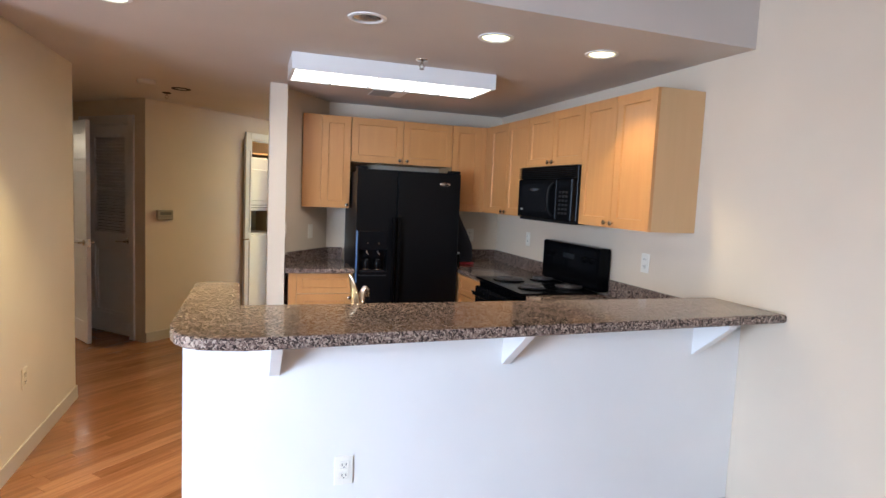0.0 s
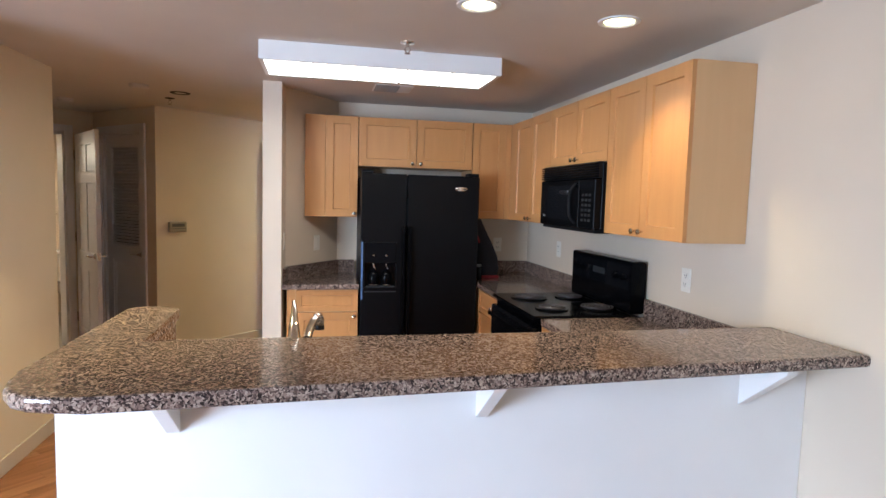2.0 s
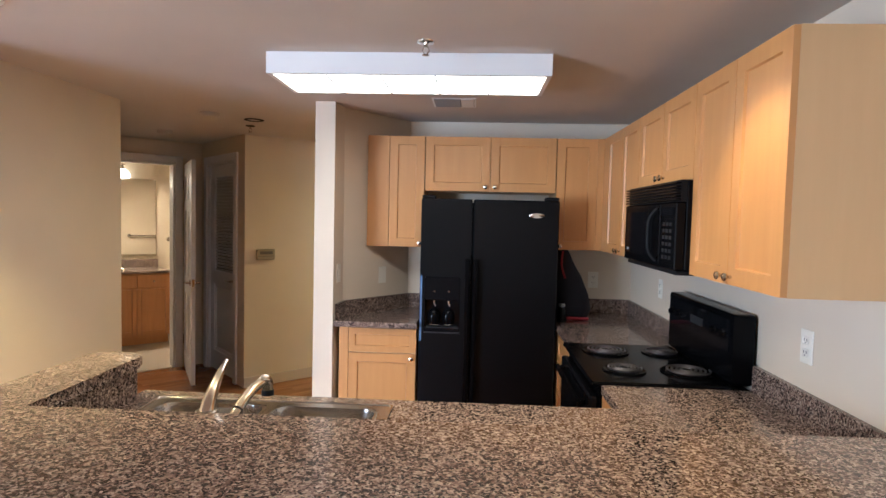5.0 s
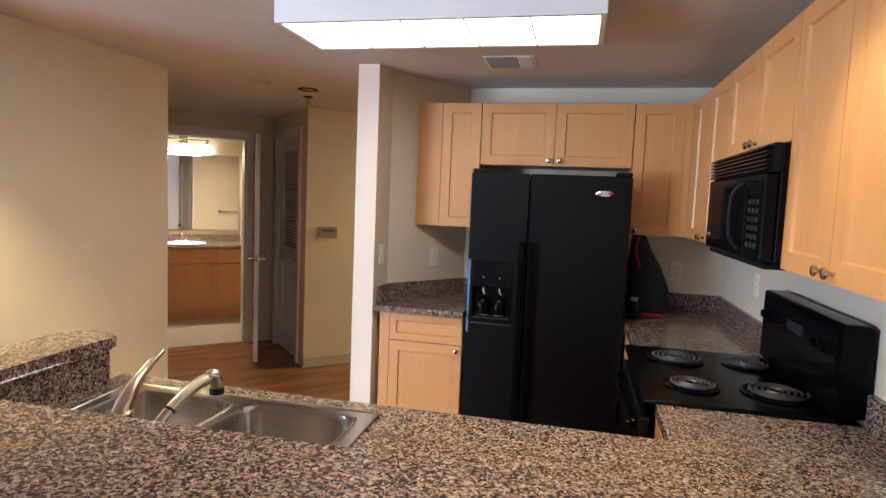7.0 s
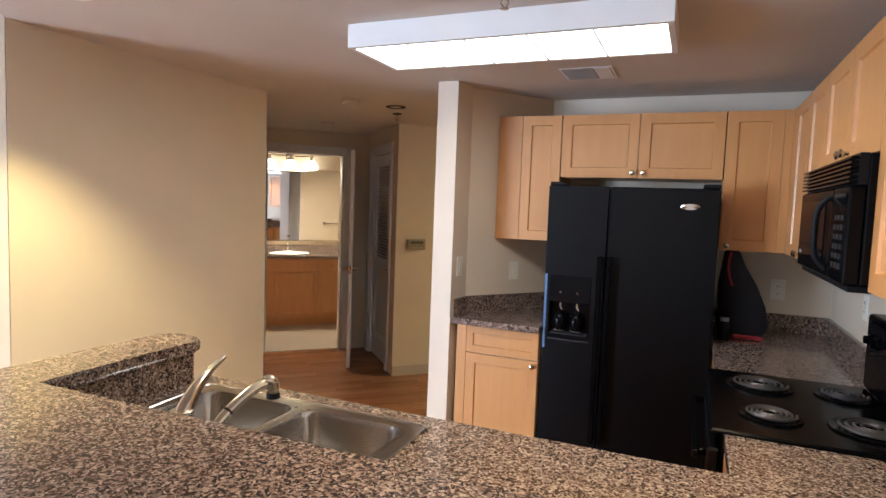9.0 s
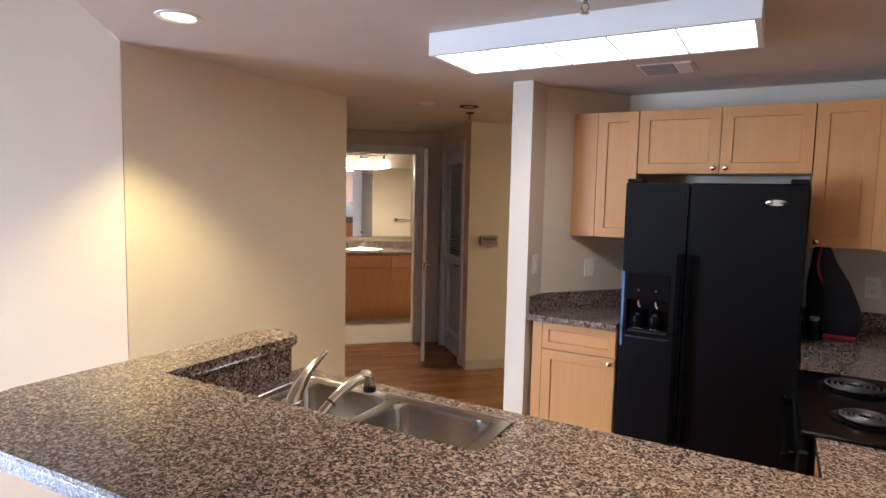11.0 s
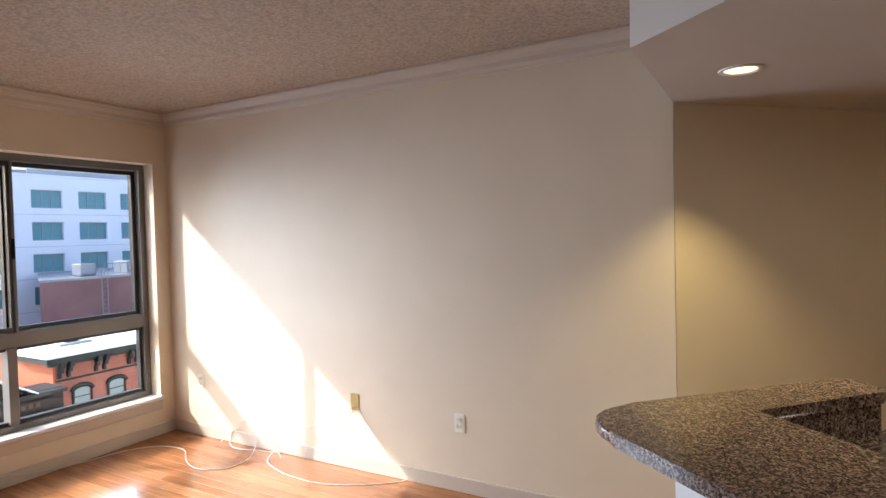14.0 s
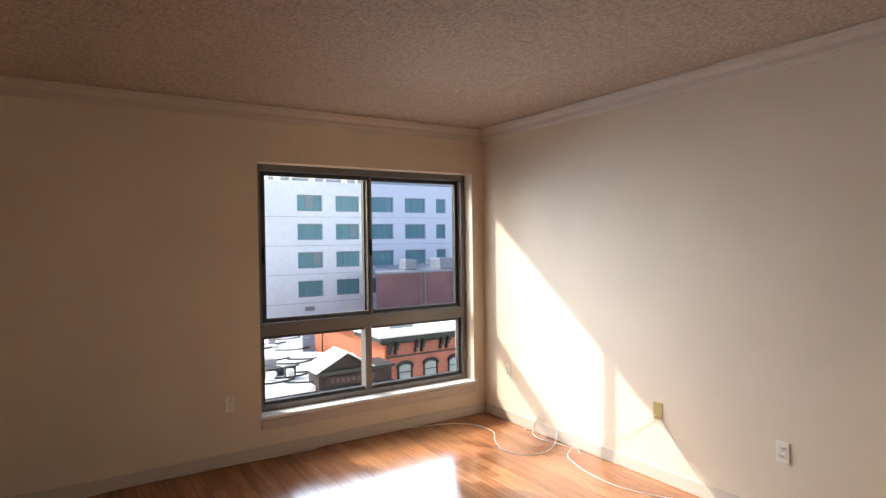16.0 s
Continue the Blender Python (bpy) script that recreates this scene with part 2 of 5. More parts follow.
def lattice(xs, ys, holes, w0, w1, order="xyz", bm=None):
    """One closed shell over a grid of cells, with some cells left open. order: the axes of the grid's first and
    second direction and of its thickness."""
    bm = bm or bmesh.new()
    ix = ["xyz".index(c) for c in order]
    nx, ny = len(xs) - 1, len(ys) - 1
    full = {(i, j) for i in range(nx) for j in range(ny)} - set(holes)
    vs = {}

    def v(i, j, k):
        if (i, j, k) not in vs:
            co = [0, 0, 0]
            co[ix[0]], co[ix[1]], co[ix[2]] = xs[i], ys[j], (w0, w1)[k]
            vs[i, j, k] = bm.verts.new(co)
        return vs[i, j, k]
    fs = []
    for i, j in full:
        for k in (0, 1):
            fs.append(bm.faces.new((v(i, j, k), v(i + 1, j, k), v(i + 1, j + 1, k), v(i, j + 1, k))))
        for (di, dj), (a, b) in (((-1, 0), ((i, j), (i, j + 1))), ((1, 0), ((i + 1, j), (i + 1, j + 1))), ((0, -1), ((i, j), (i + 1, j))), ((0, 1), ((i, j + 1), (i + 1, j + 1)))):
            if (i + di, j + dj) not in full:
                fs.append(bm.faces.new((v(*a, 0), v(*b, 0), v(*b, 1), v(*a, 1))))
    bmesh.ops.recalc_face_normals(bm, faces=fs)
    return bm


def sunk(x0, x1, z0, z1, y0, y1, panels, deep, order="xzy", both=False):
    """A leaf with sunk panels, one shell: a grid whose panel cells are pushed back from the face y0 (and y1)."""
    xs = sorted({x0, x1, *(p[0] for p in panels), *(p[1] for p in panels)})
    zs = sorted({z0, z1, *(p[2] for p in panels), *(p[3] for p in panels)})
    bm = lattice(xs, zs, (), y0, y1, order)
    ix = ["xyz".index(c) for c in order]
    bm.faces.ensure_lookup_table()
    for k, yy in enumerate((y0, y1) if both else (y0,)):
        for p in panels:
            fs = [f for f in bm.faces if all(abs(v.co[ix[2]] - yy) < 1e-6 for v in f.verts)
                  and p[0] < f.calc_center_median()[ix[0]] < p[1] and p[2] < f.calc_center_median()[ix[1]] < p[3]]
            r = bmesh.ops.inset_region(bm, faces=fs, thickness=0.004, use_even_offset=True)
            for v in {v for f in fs for v in f.verts}:
                v.co[ix[2]] += deep if k == 0 else -deep
    return bm


def boxes(*dims, bevel=0.0):
    bm = bmesh.new()
    for d in dims:
        box(bm, *d, bevel=bevel)
    return bm


def prism(pts, z0, z1, bm=None, bevel=0.0, seg=2):
    """A flat polygon, given counterclockwise, raised from z0 to z1."""
    bm = bm or bmesh.new()
    lo = [bm.verts.new((x, y, z0)) for x, y in pts]
    hi = [bm.verts.new((x, y, z1)) for x, y in pts]
    fs = [bm.faces.new(list(reversed(lo))), bm.faces.new(hi)]
    n = len(pts)
    for i in range(n):
        fs.append(bm.faces.new((lo[i], lo[(i + 1) % n], hi[(i + 1) % n], hi[i])))
    if bevel:
        es = [e for e in set(fs[0].edges) | set(fs[1].edges)]
        bmesh.ops.bevel(bm, geom=es, offset=bevel, segments=seg, affect="EDGES", profile=0.5)
    return bm


def lathe(bm, prof, center, axis="z", seg=16):
    """Profile of (radius, height) turned round an axis through center."""
    cx, cy, cz = center
    rings = []
    for r, h in prof:
        ring = []
        for i in range(seg):
            a = 2 * math.pi * i / seg
            c, s = max(r, 1e-5) * math.cos(a), max(r, 1e-5) * math.sin(a)
            if axis == "z":
                p = (cx + c, cy + s, cz + h)
            elif axis == "y":
                p = (cx + c, cy + h, cz + s)
            else:
                p = (cx + h, cy + c, cz + s)
            ring.append(bm.verts.new(p))
        rings.append(ring)
    for a, b in zip(rings, rings[1:]):
        for i in range(seg):
            bm.faces.new((a[i], a[(i + 1) % seg], b[(i + 1) % seg], b[i]))
    bm.faces.new(list(reversed(rings[0])))
    bm.faces.new(rings[-1])
    bmesh.ops.recalc_face_normals(bm, faces=bm.faces)
    return bm


def tube(bm, pts, radii, seg=10):
    """A round bar through points, with a radius at each."""
    pts = [Vector(p) for p in pts]
    if not isinstance(radii, (list, tuple)):
        radii = [radii] * len(pts)
    rings = []
    side = None
    for i, p in enumerate(pts):
        d = (pts[min(i + 1, len(pts) - 1)] - pts[max(i - 1, 0)]).normalized()
        if side is None:
            side = d.orthogonal().normalized()
        side = (side - d * side.dot(d)).normalized()
        up = d.cross(side)
        rings.append([bm.verts.new(p + radii[i] * (math.cos(a) * side + math.sin(a) * up)) for a in (2 * math.pi * k / seg for k in range(seg))])
    for a, b in zip(rings, rings[1:]):
        for i in range(seg):
            bm.faces.new((a[i], a[(i + 1) % seg], b[(i + 1) % seg], b[i]))
    bm.faces.new(list(reversed(rings[0])))
    bm.faces.new(rings[-1])
    return bm


def spline(pts, n=8):
    """Points of a smooth curve through pts."""
    pts = [Vector(p) for p in pts]
    out = []
    for i in range(len(pts) - 1):
        p0, p1, p2, p3 = pts[max(i - 1, 0)], pts[i], pts[i + 1], pts[min(i + 2, len(pts) - 1)]
        for k in range(n):
            t = k / n
            out.append(0.5 * ((2 * p1) + (p2 - p0) * t + (2 * p0 - 5 * p1 + 4 * p2 - p3) * t * t + (3 * p1 - p0 - 3 * p2 + p3) * t**3))
    return out + [pts[-1]]


def mesh_of(name, bm, material, smooth=False):
    me = bpy.data.meshes.new(name)
    bm.normal_update()
    bm.to_mesh(me)
    bm.free()
    me.materials.append(material)
    if smooth:
        for p in me.polygons:
            p.use_smooth = True
        me.set_sharp_from_angle(angle=radians(35))
    return me


def struct(name, bm, material, fr=KF, label="", smooth=False):
    ob = new(name, mesh_of(name, bm, material, smooth))
    ob.matrix_world = fr
    return tagged(ob, label, "", "", "structure")


def thing(name, label, category, org, fr=KF, group=""):
    ob = new(name)
    ob.empty_display_size = 0.1
    ob.matrix_world = fr @ Matrix.Translation(org)
    ORG[ob.name] = Vector(org)
    return tagged(ob, label, category, group)


def part(name, bm, material, parent, label="", smooth=False):
    """One mesh under a thing or a part, drawn in the coordinates of the thing's frame."""
    o = ORG.get(parent.name, Vector((0, 0, 0)))
    bmesh.ops.translate(bm, verts=bm.verts, vec=-o)
    ob = new(name, mesh_of(name, bm, material, smooth))
    ob.parent = parent
    ORG[ob.name] = o
    return tagged(ob, label)


# ---- the large structure ----
A = (0.207, 4.193)


def wall_with_hole(bm, u0, u1, v0, v1, z0, z1, axis, h0, h1, hz0, hz1):
    """A wall box with one rectangular opening; the opening runs along axis."""
    if axis == "v":
        box(bm, u0, u1, v0, h0, z0, z1)
        box(bm, u0, u1, h1, v1, z0, z1)
        if hz0 > z0:
            box(bm, u0, u1, h0, h1, z0, hz0)
        if hz1 < z1:
            box(bm, u0, u1, h0, h1, hz1, z1)
    else:
        box(bm, u0, h0, v0, v1, z0, z1)
        box(bm, h1, u1, v0, v1, z0, z1)
        if hz0 > z0:
            box(bm, h0, h1, v0, v1, z0, hz0)
        if hz1 < z1:
            box(bm, h0, h1, v0, v1, hz1, z1)
    return bm


# kitchen and its side of the hall
struct("wall_kitchen_east", boxes((3.60, 3.75, 1.95, 6.60, 0, 2.9)), WALL)
struct("wall_kitchen_back", boxes((1.96, 3.60, 6.46, 6.60, 0, 2.9)), WALL)
struct("wall_kitchen_stub", prism([(1.475, 5.755), (1.597, 5.758), (1.612, 5.96), (1.985, 6.459), (1.96, 6.60), (2.6, 7.3), (2.5, 7.4), (1.475, 6.0)], 0, 2.9), WALL)
struct("wall_hall_side", prism([A, (0.222, 5.79), (0.072, 5.79), (0.060, 4.25)], 0, 2.9), WALL)
struct("wall_living_long", prism([(-0.25, 0), (4.04, 0), (3.974, 0.142), (-0.25, 0.142)], 0, 2.9), WALL, LF)
struct("wall_window", wall_with_hole(bmesh.new(), -0.25, 0, -4.04, 0, 0, 2.9, "v", -2.113, -0.127, 0.316, 2.255), WALL, LF)
struct("wall_living_south", boxes((0, 5.06, -4.04, -3.89, 0, 2.9)), WALL, LF)
# unseen outer face of the flat's building, added to bounce sun onto the office
struct("wall_outer_bounce", lattice([-45, -2.113, -0.127, 30], [-18, 0.316, 2.255, 16], [(1, 1)], -0.31, -0.256, "yzx"), OWN, LF)
# hall
struct("wall_thermostat", wall_with_hole(bmesh.new(), 6.342, 10.0, 2.07, 2.19, 0, 2.9, "u", 7.60, 8.36, 0, 2.03), WALL, LF)
struct("wall_closet", wall_with_hole(bmesh.new(), 6.342, 6.46, 2.19, 3.17, 0, 2.9, "v", 2.29, 3.0, 0, 2.05), WALL, LF)
struct("wall_bath", wall_with_hole(bmesh.new(), 3.4, 6.46, 3.17, 3.29, 0, 2.9, "u", 5.30, 6.08, 0, 2.05), WALL, LF)
struct("wall_hall_west", boxes((3.4, 3.52, 0.14, 3.17, 0, 2.9)), WALL, LF)
struct("wall_hall_east", boxes((10.0, 10.12, -1.5, 4.1, 0, 2.9)), WALL, LF)
# bathroom, closet and laundry
struct("wall_bath_back", boxes((4.0, 8.2, 4.98, 5.10, 0, 2.9)), WALL, LF)
struct("wall_bath_west", boxes((4.0, 4.12, 3.29, 4.98, 0, 2.9)), WALL, LF)
struct("wall_bath_east", boxes((7.3, 7.42, 3.29, 4.98, 0, 2.9)), WALL, LF)
struct("wall_bath_inner", boxes((6.46, 10.0, 3.17, 3.29, 0, 2.9)), WALL, LF)
struct("wall_closet_inner", boxes((7.2, 7.32, 2.19, 3.17, 0, 2.9)), WALL, LF)
struct("wall_laundry_east", boxes((8.6, 8.72, 2.19, 3.17, 0, 2.9)), WALL, LF)

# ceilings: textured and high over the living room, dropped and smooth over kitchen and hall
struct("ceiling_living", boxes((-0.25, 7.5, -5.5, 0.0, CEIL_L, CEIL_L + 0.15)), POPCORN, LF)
struct("ceiling_kitchen", prism([A, (0.94, 3.435), (3.599, 3.515), (3.599, 6.459), (8.5, 9.0), (4.5, 13.5), (-6.0, 8.0), (-1.5, 4.19)], CEIL_K, CEIL_L - 0.002), CEIL)
struct("roof_slab", boxes((-0.25, 11.0, -6.0, 5.5, 2.9, 3.0)), CEIL, LF)

# floor
struct("floor", prism([(-0.2, -4.0), (5.1, -4.0), (10.1, 0.6), (10.1, 3.2), (-0.2, 3.2)], -0.12, -0.012), SUBFLOOR, LF)
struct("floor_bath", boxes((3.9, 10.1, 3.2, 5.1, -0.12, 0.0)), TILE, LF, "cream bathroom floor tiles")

# bar wall and its corner
struct("wall_bar", prism([(1.13, 3.45), (3.598, 3.45), (3.598, 3.58), (1.27, 3.58), (1.27, 4.15), (1.13, 4.15)], 0, 1.018), WHITE_WALL)

# granite on the inner side of the bar wall is part of the counter below
# ---- trim of the setting ----
def baseboard(name, pts, fr=KF, h=0.095, t=0.012):
    """A board along a run of points; the room lies to the right of the run."""
    bm = bmesh.new()
    for (x0, y0), (x1, y1) in zip(pts, pts[1:]):
        d = Vector((x1 - x0, y1 - y0, 0)).normalized()
        n = Vector((d.y, -d.x, 0)) * t
        a, b = Vector((x0, y0, 0)), Vector((x1, y1, 0))
        prism([(p.x, p.y) for p in (a, a + n, b + n, b)], 0.001, h, bm, bevel=0.003, seg=1)
    bmesh.ops.recalc_face_normals(bm, faces=bm.faces)
    return struct(name, bm, TRIM, fr, "grey-white painted wooden baseboard")


baseboard("baseboard_long", [(0.012, 0), (4.035, 0)], LF)
baseboard("baseboard_window", [(0, -3.89), (0, 0)], LF)
baseboard("baseboard_south", [(5.0, -3.89), (0.012, -3.89)], LF)
baseboard("baseboard_hall", [A, (0.222, 5.79)])
baseboard("baseboard_bar", [(1.143, 3.45), (3.588, 3.45)])
baseboard("baseboard_bar_end", [(1.13, 4.15), (1.13, 3.45)])
baseboard("baseboard_east", [(3.60, 3.45), (3.60, 2.1)])
baseboard("baseboard_thermostat", [(6.342, 2.07), (7.53, 2.07)], LF)
baseboard("baseboard_bath", [(3.52, 3.17), (5.23, 3.17)], LF)


def crown(name, pts, fr, z=CEIL_L):
    """Crown moulding: an ogee profile along a run, the room to the right; ends cut square to the walls."""
    prof = [(0.0, -0.105), (0.008, -0.105), (0.014, -0.092), (0.030, -0.080), (0.036, -0.055), (0.058, -0.032), (0.066, -0.016), (0.078, -0.012), (0.078, -0.001), (0.0, -0.001)]
    bm = bmesh.new()
    (x0, y0), (x1, y1) = pts
    d = Vector((x1 - x0, y1 - y0, 0)).normalized()
    n = Vector((d.y, -d.x, 0))
    rings = [[bm.verts.new(Vector(p).to_3d() + n * a + Vector((0, 0, z + b))) for a, b in prof] for p in ((x0, y0), (x1, y1))]
    k = len(prof)
    for i in range(k):
        bm.faces.new((rings[0][i], rings[0][(i + 1) % k], rings[1][(i + 1) % k], rings[1][i]))
    bm.faces.new(rings[0])
    bm.faces.new(list(reversed(rings[1])))
    bmesh.ops.recalc_face_normals(bm, faces=bm.faces)
    return struct(name, bm, TRIM, fr, "painted crown moulding")


crown("crown_long", [(0.0, 0), (4.03, 0)], LF)
crown("crown_window", [(0, -3.89), (0, -0.0)], LF)
crown("crown_south", [(5.03, -3.89), (0.0, -3.89)], LF)
crown("crown_east", [(3.60, 3.51), (3.60, 2.08)], KF)


def casing(name, axis, wall, a0, a1, top, side, fr=LF, w=0.07, t=0.018, jamb=0.12):
    """Casing boards round a door opening and the lining of the opening."""
    bm = bmesh.new()
    f0, f1 = (wall, wall + side * t) if side > 0 else (wall - t, wall)
    j0, j1 = (wall - side * jamb, wall)
    j0, j1 = min(j0, j1), max(j0, j1)
    spec = [(a0 - w, a0, 0, top + w, f0, f1), (a1, a1 + w, 0, top + w, f0, f1), (a0, a1, top, top + w, f0, f1),
            (a0, a0 + 0.018, 0, top - 0.018, j0, j1), (a1 - 0.018, a1, 0, top - 0.018, j0, j1), (a0, a1, top - 0.018, top, j0, j1)]
    for s0, s1, z0, z1, d0, d1 in spec:
        if axis == "u":
            box(bm, s0, s1, d0, d1, z0, z1, bevel=0.003)
        else:
            box(bm, d0, d1, s0, s1, z0, z1, bevel=0.003)
    return struct(name, bm, CASING, fr, "grey-white painted door casing")


casing("trim_bath_door", "u", 3.17, 5.30, 6.08, 2.05, -1)
casing("trim_closet_door", "v", 6.342, 2.29, 3.0, 2.05, -1)
casing("trim_laundry_door", "u", 2.07, 7.60, 8.36, 2.03, -1)

# ---- the window ----
win = struct("window_1", lattice([-2.113, -2.065, -0.175, -0.127], [0.316, 0.362, 0.905, 1.005, 2.205, 2.255], [(1, 1), (1, 3)], -0.17, -0.06, "yzx"), ALU_L, LF @ Matrix.Translation((-0.06, 0, 0)),
             "grey metal window with two sliding panes over two fixed ones")
ORG["window_1"] = Vector((0, 0, 0))


def sash(name, u, y0, y1, z0, z1, w, glass, label):
    f = part(name, lattice([y0, y0 + w, y1 - w, y1], [z0, z0 + w, z1 - w, z1], [(1, 1)], u - 0.022, u + 0.022, "yzx"), ALU, win, label)
    g = part("pane", boxes((u - 0.003, u + 0.003, y0 + w - 0.004, y1 - w + 0.004, z0 + w - 0.004, z1 - w + 0.004)), glass, f)
    g.visible_shadow = False
    return f


sash("sliding_sash", -0.085, -2.06, -1.115, 1.01, 2.20, 0.034, GLASS, "dark metal sliding sash")
sash("sliding_sash", -0.135, -1.16, -0.18, 1.01, 2.20, 0.030, GLASS_SCREEN, "dark metal sash with a screen behind the glass")
sash("fixed_sash", -0.115, -2.06, -1.155, 0.367, 0.90, 0.020, GLASS, "dark metal fixed sash")
sash("fixed_sash", -0.115, -1.150, -0.18, 0.367, 0.90, 0.020, GLASS, "dark metal fixed sash")
part("mullion", boxes((-0.155, -0.058, -1.184, -1.124, 0.363, 0.904, ), bevel=0.003), ALU_L, win)
part("mullion", boxes((-0.112, -0.056, -1.128, -1.108, 1.006, 2.204), bevel=0.003), ALU_L, win)
part("latch", boxes((-0.062, -0.048, -1.13, -1.115, 1.52, 1.66), bevel=0.003), BLACK_MATTE, win, "black sash latch")
part("latch", boxes((-0.062, -0.048, -2.055, -2.04, 1.48, 1.60), bevel=0.003), BLACK_MATTE, win, "black sash latch")
sill = struct("window_sill_1", boxes((-0.118, 0.0, -2.112, -0.128, 0.318, 0.3215), (0.0, 0.022, -2.13, -0.105, 0.296, 0.3215), bevel=0.0015), CASING, LF, "painted window sill")
struct("trim_window_apron", boxes((0, 0.014, -2.115, -0.12, 0.215, 0.291), bevel=0.003), TRIM, LF, "painted board under the sill")

# ---- doors ----
def panelled(x0, x1, z0, z1, y0, y1, stile, rails, mid):
    """A door leaf in the x-z plane with sunk panels on both faces; rails: the gaps between the panels."""
    xs = [(x0 + stile, x1 - stile)]
    if mid:
        m = (x0 + x1) / 2
        xs = [(x0 + stile, m - mid / 2), (m + mid / 2, x1 - stile)]
    panels = [(s, e, b, c) for (a, b), (c, d) in zip(rails, rails[1:]) for s, e in xs]
    return sunk(x0, x1, z0, z1, y0, y1, panels, 0.007, "xzy", True)


def lever(parent, x, z, y, side, toward, material=NICKEL):
    """A lever handle on a round rose; side: which face of the leaf, toward: where the lever points."""
    bm = bmesh.new()
    lathe(bm, [(0.026, 0), (0.026, side * 0.008), (0.011, side * 0.012), (0.011, side * 0.045)], (x, y, z), "y", 14)
    part("rose", bm, material, parent, "nickel handle rose", True)
    bm = bmesh.new()
    tube(bm, spline([(x, y + side * 0.045, z), (x + toward * 0.03, y + side * 0.05, z), (x + toward * 0.115, y + side * 0.047, z - 0.004)], 4), 0.0075)
    part("lever", bm, material, parent, "nickel lever handle", True)


# the open bathroom door, hinged at the closet side of its opening
hinge = Vector((6.175, 3.140))
free = Vector((6.005, 2.385))
lam = math.degrees(math.atan2(free.y - hinge.y, free.x - hinge.x))
DF = LF @ pose(hinge.x, hinge.y, 0, 0, 0, lam)
d = thing("bathroom_door", "open white six-panel bathroom door standing out into the hall", "door", (0, 0, 0), DF)
leaf = part("leaf", panelled(0.0, 0.775, 0.01, 2.035, -0.0175, 0.0175, 0.11, [(0, 0.2), (0.78, 0.95), (1.58, 1.68), (1.92, 2.025)], 0.09), DOORPAINT, d, "white painted six-panel leaf")
for side in (-1, 1):
    lever(leaf, 0.715, 0.935, side * 0.0175, side, -1)
part("latch_plate", boxes((0.775, 0.7765, -0.011, 0.011, 0.90, 0.97)), NICKEL, leaf)
for hz in (0.24, 1.02, 1.80):
    part("hinge", lathe(bmesh.new(), [(0.007, 0), (0.007, 0.09)], (-0.008, -0.02, hz), "z", 8), NICKEL, d)

# closet door with louvres above and a panel below
CF = LF @ pose(6.385, 2.31, 0, 0, 0, 90)
d = thing("closet_door", "closed grey-white louvred closet door with a lever handle", "door", (0, 0, 0), CF)
bm = lattice([0, 0.095, 0.575, 0.67], [0.012, 0.2, 0.86, 1.0, 1.92, 2.03], [(1, 1), (1, 3)], -0.0175, 0.0175, "xzy")
leaf = part("leaf", bm, DOORPAINT, d, "grey-white painted door frame")


def slat_mesh():
    bm = bmesh.new()
    box(bm, 0.097, 0.573, -0.017, 0.017, -0.003, 0.003)
    bmesh.ops.rotate(bm, verts=bm.verts, matrix=Matrix.Rotation(radians(48), 3, "X"), cent=(0, 0, 0))
    return mesh_of("slat", bm, DOORPAINT)


SLAT = slat_mesh()
for i in range(31):
    s = new("slat", SLAT)
    s.parent, s.location = leaf, (0, 0, 1.012 + i * 0.03)
part("panel", sunk(0.0955, 0.5745, 0.2005, 0.8595, 0.009, -0.009, [(0.125, 0.545, 0.23, 0.83)], -0.006, "xzy"), DOORPAINT, leaf, "plain raised panel")
# black sheet added behind the slats as the shade in their gaps
part("gap_shade", boxes((0.097, 0.573, -0.0165, -0.0145, 1.0, 1.92)), BLACK_MATTE, leaf)
lever(leaf, 0.05, 0.935, 0.0175, 1, 1)

# the laundry door, folded open against the opening's near jamb
d = thing("laundry_door", "open off-white laundry door with a knob", "door", (7.62, 2.07, 0.01), LF)
leaf = part("leaf", panelled(7.50, 7.585, 0.01, 2.02, 2.02, 2.05, 0.02, [(0, 0.12), (0.9, 1.0), (1.9, 2.01)], 0), DOORPAINT, d)
bm = bmesh.new()
tube(bm, [(7.52, 2.02, 0.93), (7.52, 1.99, 0.93), (7.44, 1.985, 0.93)], 0.007)
part("lever", bm, NICKEL, leaf, "nickel lever handle", True)


# ---- kitchen cabinets ----
def knob(parent, x, y, z, way):
    """A small round knob; way: the side it stands out to, as an axis and a sign."""
    ax, s = way
    prof = [(0.006, 0), (0.005, s * 0.010), (0.010, s * 0.015), (0.0145, s * 0.021), (0.013, s * 0.026), (0.006, s * 0.029)]
    return part("knob", lathe(bmesh.new(), prof, (x, y, z), ax, 14), NICKEL, parent, "brushed nickel knob", True)


def shaker(name, parent, a0, a1, z0, z1, face, way, rail=0.055, label=""):
    """A framed door or drawer front with a flat sunk panel. a: along the run; face: the plane of its back."""
    ax, s = way
    g = 0.0015
    a0, a1, z0, z1 = a0 + g, a1 - g, z0 + g, z1 - g
    bm = sunk(a0, a1, z0, z1, face + s * 0.019, face, [(a0 + rail, a1 - rail, z0 + rail, z1 - rail)], -s * 0.009, "xzy" if ax == "y" else "yzx")
    return part(name, bm, MAPLE, parent, label)


def cabinet(name, label, org):
    return thing(name, label, "cabinet", org, KF, "kitchen cabinets")


